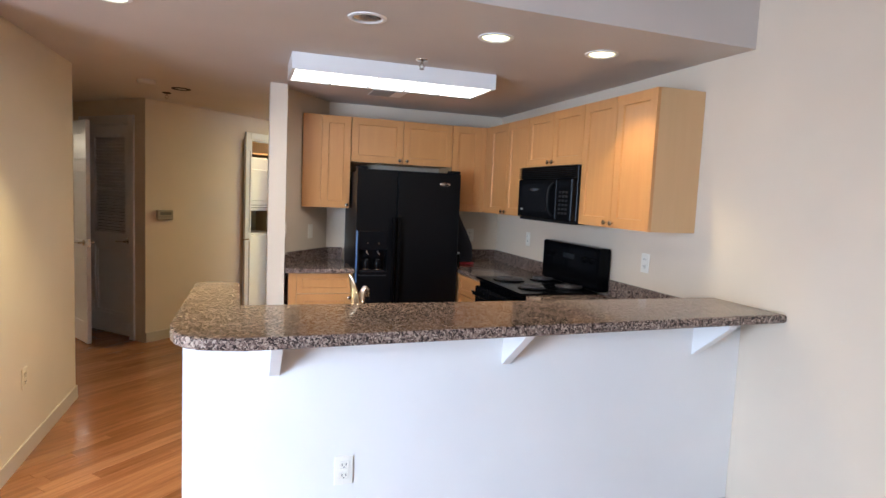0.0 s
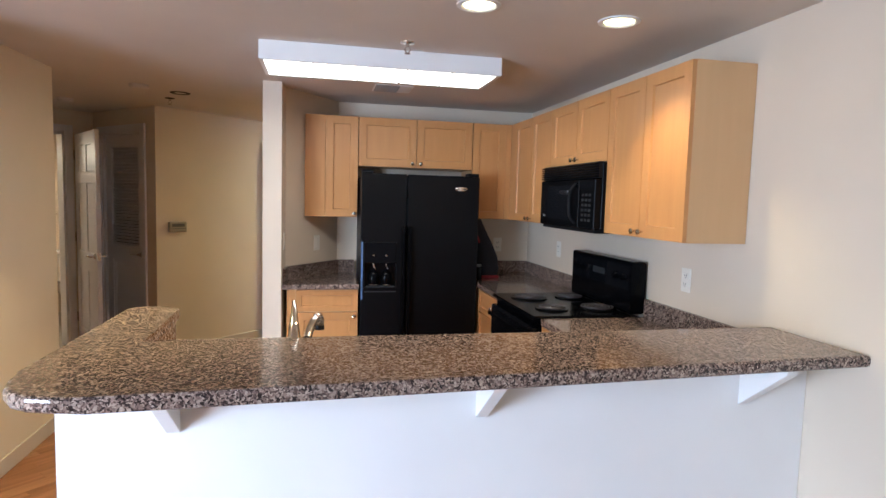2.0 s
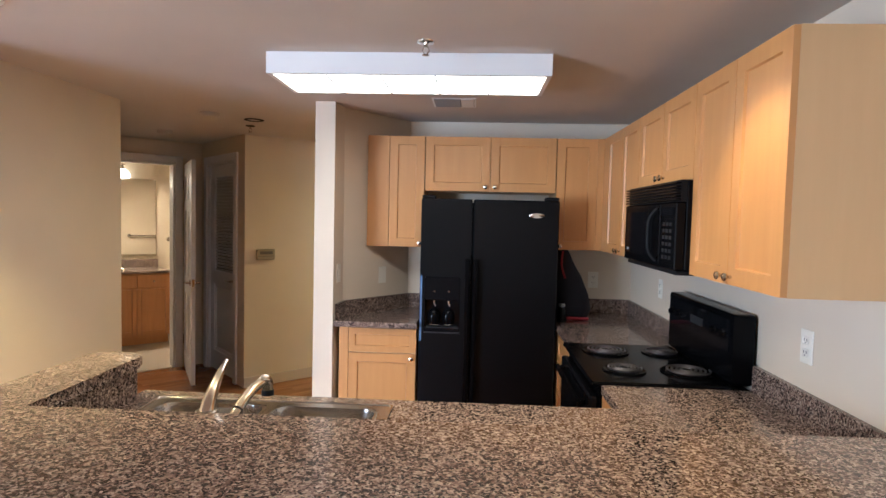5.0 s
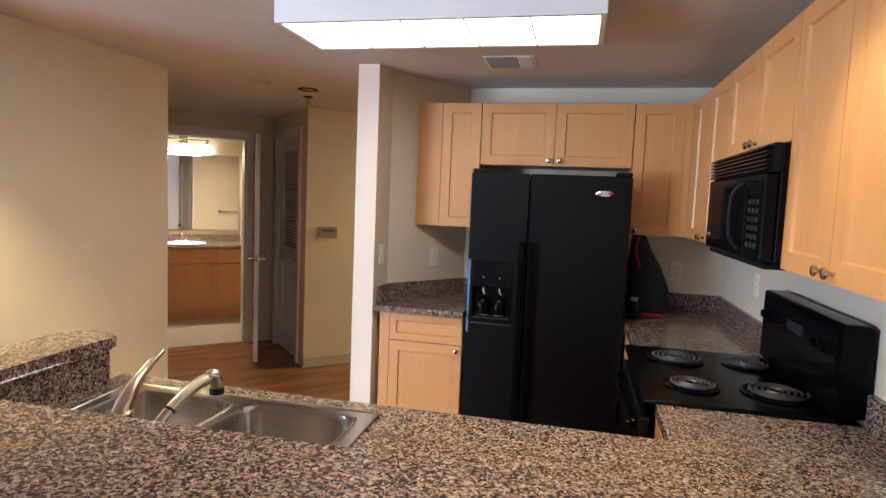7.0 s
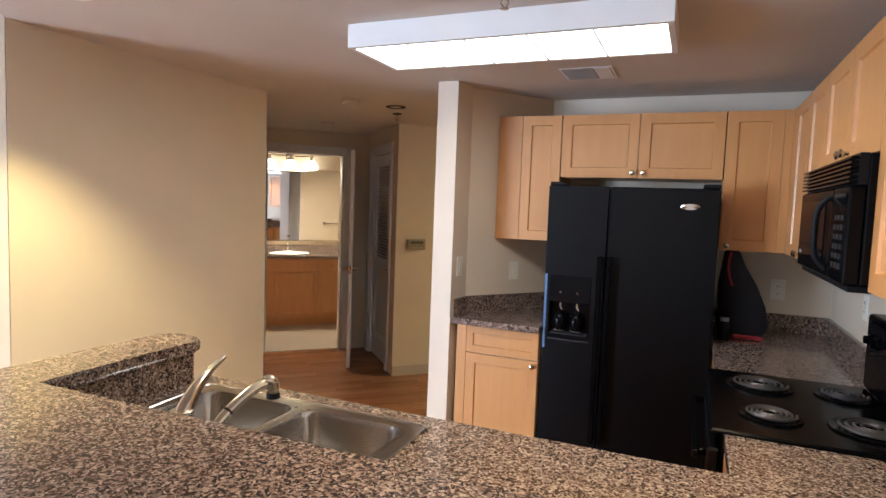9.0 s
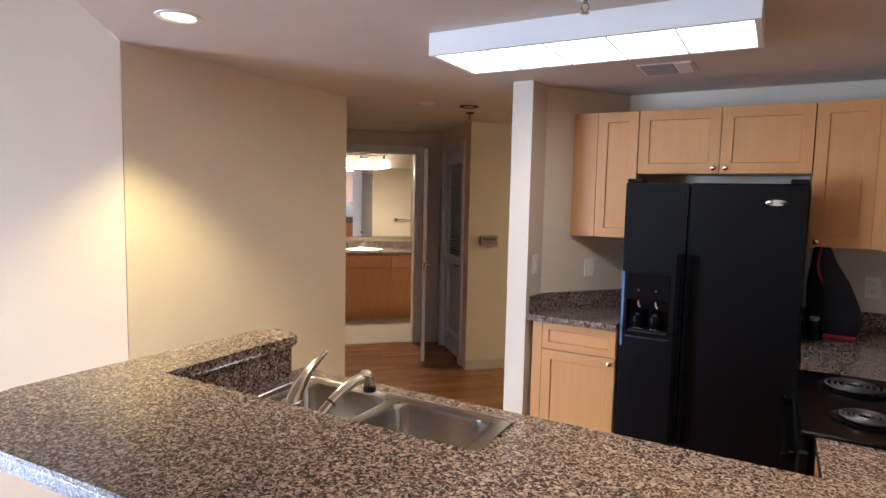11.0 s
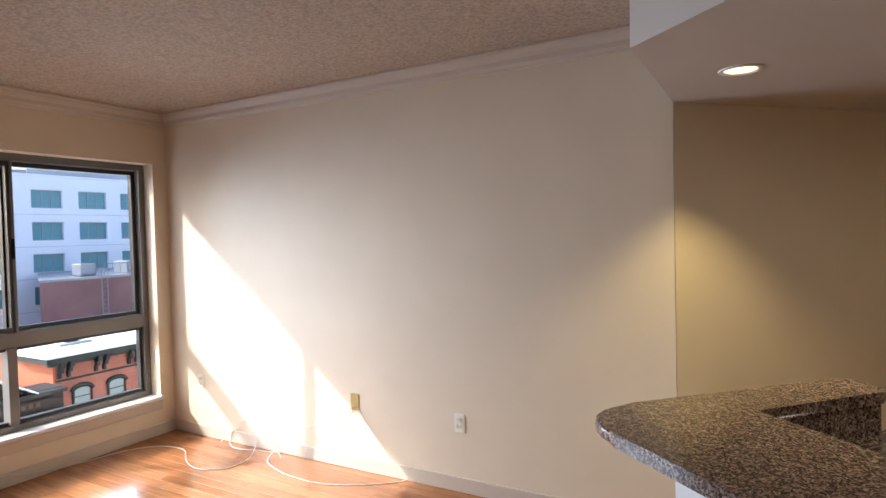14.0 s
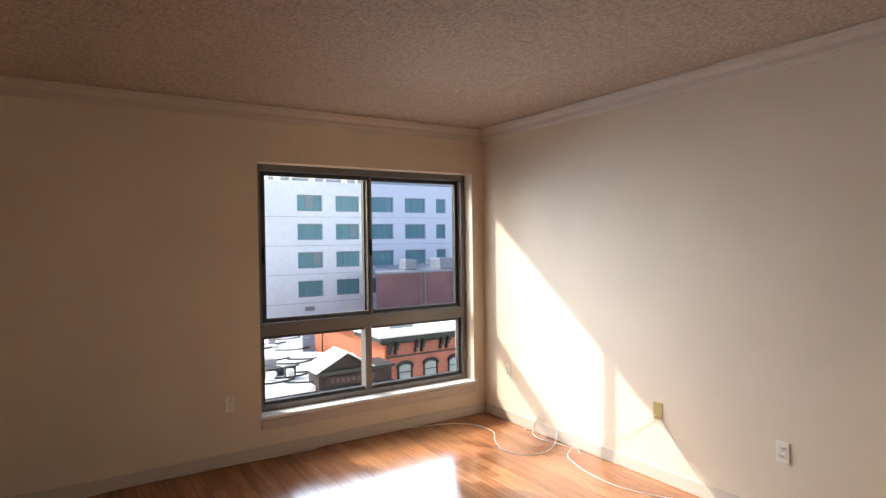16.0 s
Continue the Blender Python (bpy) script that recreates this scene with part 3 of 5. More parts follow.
FY, FX = 6.118, 3.322   # planes of the cabinet bodies' fronts
Y, X = ("y", -1), ("x", -1)
c = cabinet("wall_cabinet", "maple wall cabinet with one door against the angled wall", (1.93, 6.44, 1.372))
part("body", prism([(1.740, FY), (2.122, FY), (2.122, 6.458), (1.99, 6.458), (1.752, 6.14)], 1.372, 2.112), MAPLE_SIDE, c)
part("filler", boxes((1.740, 1.885, FY - 0.019, FY - 0.0005, 1.372, 2.112), bevel=0.001), MAPLE, c)
dr = shaker("door", c, 1.886, 2.122, 1.372, 2.112, FY, Y)
knob(dr, 2.096, FY - 0.019, 1.398, Y)

c = cabinet("wall_cabinet", "short maple wall cabinet with two doors above the fridge", (2.56, 6.44, 1.752))
part("body", boxes((2.126, 2.992, FY, 6.458, 1.752, 2.112)), MAPLE_SIDE, c)
for a0, a1, kx in ((2.126, 2.558, 2.528), (2.560, 2.992, 2.590)):
    dr = shaker("door", c, a0, a1, 1.752, 2.112, FY, Y)
    knob(dr, kx, FY - 0.019, 1.782, Y)

c = cabinet("wall_cabinet", "maple wall cabinet with one door, in the kitchen corner", (3.2, 6.44, 1.385))
part("body", boxes((2.996, 3.598, FY, 6.458, 1.378, 2.112)), MAPLE_SIDE, c)
dr = shaker("door", c, 2.996, 3.262, 1.378, 2.112, FY, Y)
knob(dr, 3.03, FY - 0.019, 1.404, Y)
part("filler", boxes((3.262, 3.303, FY - 0.019, FY - 0.0005, 1.378, 2.112), bevel=0.001), MAPLE, c)

c = cabinet("wall_cabinet", "maple wall cabinet with two doors beside the microwave", (3.45, 5.69, 1.378))
part("body", boxes((FX, 3.598, 5.272, FY - 0.001, 1.378, 2.112)), MAPLE_SIDE, c)
part("filler", boxes((FX - 0.019, FX - 0.0005, 5.99, FY - 0.019, 1.378, 2.112), bevel=0.001), MAPLE, c)
for a0, a1, ky in ((5.272, 5.630, 5.600), (5.632, 5.99, 5.664)):
    dr = shaker("door", c, a0, a1, 1.378, 2.112, FX, X)
    knob(dr, FX - 0.019, ky, 1.404, X)

c = cabinet("wall_cabinet", "short maple wall cabinet with two doors above the microwave", (3.45, 4.88, 1.745))
part("body", boxes((FX, 3.598, 4.502, 5.270, 1.745, 2.112)), MAPLE_SIDE, c)
for a0, a1, ky in ((4.502, 4.885, 4.855), (4.887, 5.270, 4.917)):
    dr = shaker("door", c, a0, a1, 1.745, 2.112, FX, X)
    knob(dr, FX - 0.019, ky, 1.772, X)

c = cabinet("wall_cabinet", "tall maple wall cabinet with two doors and a plain end", (3.45, 4.16, 1.372))
part("body", boxes((FX, 3.598, 3.815, 4.500, 1.372, 2.112)), MAPLE_SIDE, c)
for a0, a1, ky in ((3.815, 4.157, 4.127), (4.159, 4.500, 4.189)):
    dr = shaker("door", c, a0, a1, 1.372, 2.112, FX, X)
    knob(dr, FX - 0.019, ky, 1.400, X)

# base cabinets
BY = 5.812
c = cabinet("base_cabinet", "maple base cabinet with drawer over door, beside the fridge", (1.88, 6.1, 0))
part("body", prism([(1.632, BY), (2.118, BY), (2.118, 6.450), (1.995, 6.450), (1.632, 5.97)], 0.1, 0.876), MAPLE_SIDE, c)
part("filler", boxes((1.632, 1.690, BY - 0.019, BY - 0.0005, 0.1, 0.876), bevel=0.001), MAPLE, c)
shaker("drawer_front", c, 1.691, 2.118, 0.72, 0.872, BY, Y, 0.038)
dr = shaker("door", c, 1.691, 2.118, 0.11, 0.715, BY, Y)
knob(dr, 2.090, BY - 0.019, 0.685, Y)
part("toe_kick", boxes((1.66, 2.118, BY + 0.06, BY + 0.075, 0.0, 0.1)), TOE, c)

BX = 3.012
c = cabinet("base_cabinet", "maple base cabinet with drawers between fridge and range", (3.3, 5.8, 0))
part("body", boxes((BX, 3.598, 5.304, 6.455, 0.1, 0.876)), MAPLE_SIDE, c)
for i, (z0, z1) in enumerate(((0.72, 0.872), (0.52, 0.715), (0.32, 0.515), (0.11, 0.315))):
    dr = shaker("drawer_front", c, 5.306, 5.78, z0, z1, BX, X, 0.038)
    knob(dr, BX - 0.019, 5.40, (z0 + z1) / 2, X)
part("toe_kick", boxes((BX + 0.06, BX + 0.075, 5.304, 5.8, 0.0, 0.1)), TOE, c)
c = cabinet("base_cabinet", "maple base cabinet beside the range under the worktop corner", (3.3, 4.4, 0))
part("body", boxes((BX, 3.598, 4.215, 4.528, 0.1, 0.876)), MAPLE_SIDE, c)
shaker("door", c, 4.22, 4.526, 0.11, 0.872, BX, X, 0.045)
part("toe_kick", boxes((BX + 0.06, BX + 0.075, 4.215, 4.528, 0.0, 0.1)), TOE, c)
c = cabinet("base_cabinet", "maple sink cabinet under the worktop with plain doors", (2.3, 3.9, 0))
part("body", boxes((1.275, 3.598, 3.585, 3.63, 0.1, 0.875), (1.275, 3.598, 4.16, 4.20, 0.1, 0.875), (1.275, 1.31, 3.63, 4.16, 0.1, 0.875), (2.26, 2.30, 3.63, 4.16, 0.1, 0.875), (3.56, 3.598, 3.63, 4.16, 0.1, 0.875), (1.31, 3.56, 3.63, 4.16, 0.1, 0.12)), MAPLE_SIDE, c)
for i in range(4):
    shaker("door", c, 1.28 + i * 0.43, 1.706 + i * 0.43, 0.11, 0.872, 4.20, ("y", 1))
part("toe_kick", boxes((1.28, 3.0, 4.10, 4.115, 0.0, 0.1)), TOE, c)

# ---- worktops ----
def rounded(poly, r, n=6):
    """Round the corners of a polygon; r: a radius for each corner."""
    out = []
    for i, p in enumerate(poly):
        a, b, q = Vector(poly[i - 1]), Vector(p), Vector(poly[(i + 1) % len(poly)])
        if not r[i]:
            out.append((b.x, b.y))
            continue
        d0, d1 = (a - b).normalized(), (q - b).normalized()
        half = d0.angle(d1) / 2
        k = r[i] / math.tan(half)
        s, e = b + d0 * k, b + d1 * k
        for j in range(n + 1):
            t = j / n
            out.append(tuple((s * (1 - t) ** 2 + b * 2 * t * (1 - t) + e * t * t)[:2]))
    return out


bar = thing("bar_counter", "speckled brown granite bar top with rounded corner and short return", "countertop", (2.3, 3.35, 1.02))
poly = rounded([(1.105, 3.075), (3.598, 3.205), (3.598, 3.640), (1.306, 3.592), (1.306, 4.185), (1.115, 4.215)], [0.22, 0, 0, 0.0, 0.05, 0.05])
part("slab", prism(poly, 1.020, 1.060, None, 0.012, 3), GRANITE, bar)

wt = thing("worktop", "speckled brown granite worktop round the sink and beside the range", "countertop", (2.3, 3.9, 0.878))
S0, S1, T0, T1 = 1.40, 2.175, 3.62, 4.13   # cut-out for the sink
z0, z1 = 0.878, 0.914
part("slab", lattice([1.272, S0, S1, 2.99, 3.598], [3.582, T0, T1, 4.235, 4.531], [(1, 1), (0, 3), (1, 3), (2, 3)], z0, z1, "xyz"), GRANITE, wt)
for d in ((3.578, 3.598, 3.604, 4.531, z1, 1.014), (1.294, 3.576, 3.582, 3.602, z1, 1.0196), (1.272, 1.292, 3.582, 4.150, z1, 1.0196)):
    part("backsplash", boxes(d), GRANITE, wt, "granite upstand")
wt2 = thing("worktop", "speckled brown granite worktop between fridge and range", "countertop", (3.3, 5.9, 0.878))
part("slab", boxes((2.99, 3.598, 5.302, 6.456, z0, z1), bevel=0.004), GRANITE, wt2)
for d in ((3.578, 3.598, 5.302, 6.436, z1, 1.014), (2.995, 3.598, 6.437, 6.457, z1, 1.014)):
    part("backsplash", boxes(d, bevel=0.002), GRANITE, wt2, "granite upstand")
wt3 = thing("worktop", "small granite worktop beside the fridge with an angled upstand", "countertop", (1.9, 6.0, 0.878))
part("slab", prism([(1.602, 5.762), (2.122, 5.762), (2.122, 6.452), (1.990, 6.452), (1.617, 5.965)], z0, z1, None, 0.005, 2), GRANITE, wt3)
bm = prism([(1.602, 5.80), (1.622, 5.80), (1.634, 5.957), (2.0, 6.430), (2.122, 6.430), (2.122, 6.452), (1.990, 6.452), (1.617, 5.965)], z1, 1.016)
part("backsplash", bm, GRANITE, wt3, "granite upstand")

for i, bx in enumerate((1.44, 2.37, 3.335)):
    b = thing("bar_bracket", "white painted triangular bracket under the bar top", "bracket", (bx, 3.45, 0.8), KF, "bar brackets")
    bm = bmesh.new()
    vs = [[bm.verts.new((bx + dx, y, z)) for y, z in ((3.448, 0.825), (3.448, 1.018), (3.235, 1.018), (3.235, 0.995))] for dx in (-0.02, 0.02)]
    bm.faces.new(vs[0]); bm.faces.new(list(reversed(vs[1])))
    for k in range(4):
        bm.faces.new((vs[0][k], vs[0][(k + 1) % 4], vs[1][(k + 1) % 4], vs[1][k]))
    bmesh.ops.recalc_face_normals(bm, faces=bm.faces)
    bmesh.ops.bevel(bm, geom=bm.edges[:], offset=0.002, segments=1, affect="EDGES")
    part("brace", bm, WHITE_WALL, b)

# ---- sink and tap ----
sink = thing("sink", "stainless steel double-bowl kitchen sink set in the granite worktop", "sink", (1.79, 3.87, 0.914))
part("rim", lattice([1.375, 1.425, 1.775, 1.812, 2.15, 2.20], [3.605, 3.684, 4.10, 4.152], [(1, 1), (3, 1)], 0.9145, 0.921), STEEL, sink)
part("rolled_edge", tube(bmesh.new(), [(x, y, 0.920) for x, y in rounded([(1.378, 3.603), (2.197, 3.603), (2.197, 4.149), (1.378, 4.149)], [0.03] * 4, 4) + [(1.42, 3.603)]], 0.004, 6), STEEL, sink, "", True)


def bowl(x0, x1, y0, y1, depth, r=0.06):
    """A bowl with rounded corners, walls that lean in, and a drain."""
    bm = bmesh.new()
    rings = []
    for inset, z, rr in ((-0.012, 0.9215, r + 0.012), (0.0, 0.9205, r), (0.004, 0.905, r), (0.014, 0.914 - depth + 0.04, r), (0.035, 0.914 - depth + 0.008, r), (0.06, 0.914 - depth, r * 0.7), (0.12, 0.914 - depth - 0.004, 0.04)):
        pts = rounded([(x0 + inset, y0 + inset), (x1 - inset, y0 + inset), (x1 - inset, y1 - inset), (x0 + inset, y1 - inset)], [rr] * 4, 6)
        rings.append([bm.verts.new((x, y, z)) for x, y in pts])
    for a, b in zip(rings, rings[1:]):
        n = len(a)
        for i in range(n):
            bm.faces.new((a[i], b[i], b[(i + 1) % n], a[(i + 1) % n]))
    bm.faces.new(list(reversed(rings[-1])))
    bmesh.ops.recalc_face_normals(bm, faces=bm.faces)
    bmesh.ops.reverse_faces(bm, faces=bm.faces)
    b = part("bowl", bm, STEEL, sink, "brushed steel bowl", True)
    cx, cy = (x0 + x1) / 2, (y0 + y1) / 2
    part("drain", lathe(bmesh.new(), [(0.045, 0.001), (0.043, 0.003), (0.03, 0.0015), (0.0, 0.001)], (cx, cy, 0.911 - depth), "z", 20), CHROME, b, "steel drain", True)


bowl(1.425, 1.775, 3.684, 4.100, 0.18)
bowl(1.812, 2.150, 3.684, 4.100, 0.20)

tap = thing("kitchen_tap", "brushed steel lever tap beside a pull-out spray spout", "faucet", (1.765, 3.65, 0.921))
TX, TY = 1.772, 3.650
bm = bmesh.new()
lathe(bm, [(0.034, 0), (0.032, 0.010), (0.0285, 0.018), (0.0275, 0.062), (0.0275, 0.128), (0.0250, 0.131), (0.0, 0.132)], (TX, TY, 0.921), "z", 24)
part("body", bm, NICKEL, tap, "", True)
part("collar", lathe(bmesh.new(), [(0.0270, 0), (0.0282, 0.001), (0.0282, 0.004), (0.0270, 0.005)], (TX, TY, 1.017), "z", 24), BLACK_MATTE, tap, "dark joint ring", True)
bm = bmesh.new()
path = spline([(TX, TY, 1.026), (TX - 0.001, TY + 0.018, 1.060), (TX - 0.003, TY + 0.052, 1.095), (TX - 0.005, TY + 0.098, 1.126), (TX - 0.008, TY + 0.148, 1.147)], 6)
tube(bm, path, [0.0265 - 0.0205 * (i / 24) ** 0.8 for i in range(25)], 18)
part("handle", bm, NICKEL, tap, "long swept steel lever", True)
bm = bmesh.new()
SX = TX - 0.012
path = spline([(SX + 0.034, TY - 0.010, 0.905), (SX + 0.040, TY + 0.05, 0.967), (SX + 0.053, TY + 0.12, 1.024), (SX + 0.070, TY + 0.185, 1.060), (SX + 0.082, TY + 0.215, 1.068)], 6)
tube(bm, path, [0.0125 + 0.0030 * i / 24 for i in range(25)], 18)
part("spout", bm, NICKEL, tap, "", True)
part("collar", tube(bmesh.new(), [(SX + 0.0508, TY + 0.110, 1.0165), (SX + 0.0516, TY + 0.1145, 1.0200)], 0.0150, 18), BLACK_MATTE, tap, "dark joint ring", True)
bm = bmesh.new()
tube(bm, spline([(SX + 0.079, TY + 0.207, 1.080), (SX + 0.089, TY + 0.224, 1.074), (SX + 0.093, TY + 0.232, 1.060), (SX + 0.094, TY + 0.233, 1.042)], 4), [0.006, 0.011, 0.0135, 0.016, 0.017, 0.0175, 0.0175, 0.0175, 0.0175, 0.017, 0.017, 0.0165, 0.016], 18)
part("spray_head", bm, NICKEL, tap, "steel spray head", True)
part("spray_nozzle", lathe(bmesh.new(), [(0.0168, 0), (0.0182, -0.003), (0.0182, -0.016), (0.0, -0.017)], (SX + 0.094, TY + 0.233, 1.042), "z", 18), BLACK_MATTE, tap, "black nozzle ring", True)

# ---- fridge ----
fr = thing("refrigerator", "black side-by-side refrigerator with ice dispenser and blue tape on its edge", "refrigerator", (2.555, 6.1, 0))
part("body", boxes((2.140, 2.975, 5.875, 6.42, 0.02, 1.672), bevel=0.006), BLACK_TEX, fr)
FF, FB = 5.805, 5.868
ld = part("freezer_door", lattice([2.133, 2.163, 2.385, 2.448], [0.09, 0.862, 1.205, 1.690], [(1, 1)], FF, FB, "xzy"), BLACK_TEX, fr)
rd = part("fridge_door", boxes((2.455, 2.982, FF, FB, 0.09, 1.690), bevel=0.008), BLACK_TEX, fr)
disp = part("dispenser", boxes((2.163, 2.385, FF + 0.052, FB, 0.862, 1.205), (2.163, 2.385, FF - 0.004, FF + 0.052, 1.06, 1.205), (2.163, 2.385, FF - 0.004, FF + 0.052, 0.862, 0.885), bevel=0.003), BLACK_GLASS, ld, "glossy black dispenser recess")
for dx in (2.225, 2.315):
    part("dispenser_cup", lathe(bmesh.new(), [(0.030, 0), (0.040, 0.03), (0.041, 0.06), (0.032, 0.085), (0.014, 0.10)], (dx, FF + 0.010, 0.905), "z", 14), BLACK, ld, "black dispenser paddle", True)
    # chrome arc added as the bright reflection along the paddle's lower rim
    part("cup_glint", tube(bmesh.new(), [(dx + 0.034 * math.cos(a), FF + 0.010 - 0.034 * math.sin(a), 0.908) for a in (math.pi * k / 10 for k in range(1, 10))], 0.003, 6), CHROME, ld, "chrome arc standing in for the glint on the paddle rim", True)
    part("nozzle", tube(bmesh.new(), [(dx, FF + 0.012, 1.058), (dx, FF + 0.004, 1.035), (dx + 0.012, FF - 0.004, 1.02)], 0.006, 8), CHROME, ld, "small chrome nozzle", True)
    part("dispenser_light", lathe(bmesh.new(), [(0.008, 0), (0.006, -0.006)], (dx, FF - 0.004, 1.115), "y", 10), CHROME, ld)
part("drip_tray", boxes((2.175, 2.375, FF - 0.012, FF + 0.04, 0.885, 0.893), bevel=0.002), DARK_GREY, ld)
part("trim_line", boxes((2.163, 2.385, FF - 0.008, FF - 0.004, 0.852, 0.860)), DARK_GREY, ld)
for hx, dpar in ((2.428, ld), (2.474, rd)):
    bm = boxes((hx - 0.013, hx + 0.013, FF - 0.048, FF - 0.026, 0.32, 1.325), (hx - 0.011, hx + 0.011, FF - 0.027, FF, 0.33, 0.37), (hx - 0.011, hx + 0.011, FF - 0.027, FF, 1.275, 1.315), bevel=0.004)
    part("handle", bm, BLACK, dpar, "long black bar handle")
part("blue_tape", boxes((2.136, 2.148, FF - 0.0015, FF - 0.0004, 0.80, 1.21)), TAPE, ld, "strip of blue tape")
bm = lathe(bmesh.new(), [(0.0, 0), (0.9, 0.0), (1.0, -0.1), (0.9, -0.2), (0.0, -0.22)], (0, 0, 0), "y", 24)
for v in bm.verts:
    v.co = Vector((2.845 + v.co.x * 0.045, FF + v.co.y * 0.02, 1.598 + v.co.z * 0.016))
part("badge", bm, CHROME, rd, "silver oval badge", True)
for hx in (2.175, 2.94):
    part("hinge_cover", boxes((hx - 0.04, hx + 0.04, 5.82, 5.93, 1.691, 1.712), bevel=0.005), BLACK_MATTE, fr)
part("kick_grille", boxes(*[(2.15, 2.97, 5.83, 5.87, 0.012 + i * 0.015, 0.022 + i * 0.015) for i in range(5)]), BLACK_MATTE, fr)

# ---- microwave ----
mw = thing("microwave", "black over-the-range microwave with a vent grille and keypad", "microwave", (3.42, 4.88, 1.375))
part("body", boxes((3.285, 3.597, 4.504, 5.268, 1.385, 1.742), bevel=0.004), BLACK, mw)
door = part("door", boxes((3.245, 3.284, 4.70, 5.266, 1.385, 1.655), bevel=0.006), BLACK, mw)
part("window", boxes((3.2425, 3.2445, 4.80, 5.22, 1.425, 1.62)), BLACK_GLASS, door)
part("handle", tube(bmesh.new(), spline([(3.244, 4.735, 1.41), (3.215, 4.74, 1.45), (3.210, 4.742, 1.52), (3.215, 4.74, 1.59), (3.244, 4.735, 1.63)], 4), 0.009, 10), BLACK_MATTE, door, "curved black handle", True)
pan = part("control_panel", boxes((3.245, 3.284, 4.506, 4.698, 1.385, 1.655), bevel=0.005), BLACK, mw)
part("display", boxes((3.2425, 3.2445, 4.53, 4.67, 1.605, 1.635)), BLACK_GLASS, pan)
for r in range(6):
    for q in range(3):
        part("key", boxes((3.2425, 3.2448, 4.545 + q * 0.042, 4.573 + q * 0.042, 1.425 + r * 0.027, 1.440 + r * 0.027)), KEYCAP, pan)
gr = part("vent_grille", boxes((3.262, 3.284, 4.506, 5.266, 1.658, 1.742)), BLACK_MATTE, mw)
for i in range(6):
    part("vent_slat", boxes((3.243, 3.262, 4.508, 5.264, 1.662 + i * 0.013, 1.669 + i * 0.013), bevel=0.001), BLACK, gr)
part("logo", boxes((3.2405, 3.2425, 5.175, 5.205, 1.435, 1.447)), GREYM, door)
part("bottom_pan", boxes((3.26, 3.59, 4.52, 5.25, 1.366, 1.384), bevel=0.003), BLACK_MATTE, mw)

# ---- range ----
rg = thing("range", "black electric coil range with a control backguard", "stove", (3.28, 4.916, 0))
part("body", boxes((2.985, 3.590, 4.537, 5.296, 0.06, 0.905)), BLACK, rg)
part("cooktop", boxes((2.950, 3.510, 4.535, 5.298, 0.906, 0.926), bevel=0.006), BLACK, rg, "glossy black cooktop")
od = part("oven_door", boxes((2.945, 2.983, 4.545, 5.288, 0.22, 0.86), bevel=0.008), BLACK_GLASS, rg)
part("handle", boxes((2.905, 2.925, 4.60, 5.235, 0.80, 0.825), (2.925, 2.945, 4.62, 4.65, 0.80, 0.825), (2.925, 2.945, 5.185, 5.215, 0.80, 0.825), bevel=0.004), BLACK, od, "black oven handle")
part("drawer", boxes((2.950, 2.983, 4.545, 5.288, 0.07, 0.205), bevel=0.005), BLACK, rg)
bg = part("backguard", prism([(3.50, 4.537), (3.585, 4.537), (3.585, 5.296), (3.50, 5.296)], 0.927, 1.215, None, 0.014, 3), BLACK, rg)
part("control_glass", boxes((3.4965, 3.4995, 4.57, 5.26, 1.055, 1.19)), BLACK_GLASS, bg)
for i, ky in enumerate((4.615, 4.70, 5.13, 5.215)):
    part("control_knob", lathe(bmesh.new(), [(0.022, 0), (0.021, -0.008), (0.016, -0.012), (0.015, -0.026), (0.0, -0.027)], (3.4965, ky, 1.125), "x", 14), BLACK, bg, "black control knob", True)
part("clock_display", boxes((3.4945, 3.4965, 4.84, 4.99, 1.11, 1.145)), DARK_GREY, bg)
for bi, (bx, by, br) in enumerate(((3.13, 5.10, 0.095), (3.40, 5.10, 0.075), (3.13, 4.735, 0.075), (3.40, 4.735, 0.095))):
    bu = part("drip_pan", lathe(bmesh.new(), [(br + 0.018, 0), (br + 0.016, 0.004), (br + 0.004, 0.002), (br - 0.02, -0.004), (0.0, -0.004)], (bx, by, 0.9285), "z", 24), BLACK, rg, "black drip pan", True)
    pts = [(bx + (0.018 + (br - 0.018) * k / 70) * math.cos(k * 0.36), by + (0.018 + (br - 0.018) * k / 70) * math.sin(k * 0.36), 0.940) for k in range(71)]
    part("coil", tube(bmesh.new(), pts, 0.0045, 6), COIL, bu, "grey spiral burner coil", True)

# ---- bag behind the fridge corner ----
bag = thing("bag", "dark cloth bag leaning in the corner by the fridge", "bag", (3.12, 6.2, 0.914))
bm = bmesh.new()
rings = []
for z, rx, ry, ox in ((0.0, 0.11, 0.10, 0.03), (0.06, 0.125, 0.11, 0.035), (0.16, 0.12, 0.105, 0.03), (0.28, 0.09, 0.09, 0.0), (0.38, 0.06, 0.07, -0.025), (0.45, 0.04, 0.05, -0.035), (0.468, 0.02, 0.03, -0.035)):
    ring = []
    for k in range(18):
        a = 2 * math.pi * k / 18
        w = 1 + 0.10 * noise.noise(Vector((math.cos(a) * 2, math.sin(a) * 2, z * 9)))
        ring.append(bm.verts.new((3.105 + ox + rx * w * math.cos(a), 6.20 + ry * w * math.sin(a), 0.9155 + z)))
    rings.append(ring)
for a, b in zip(rings, rings[1:]):
    for k in range(18):
        bm.faces.new((a[k], a[(k + 1) % 18], b[(k + 1) % 18], b[k]))
bm.faces.new(list(reversed(rings[0])))
bm.faces.new(rings[-1])
part("cloth", bm, BAGCLOTH, bag, "", True)
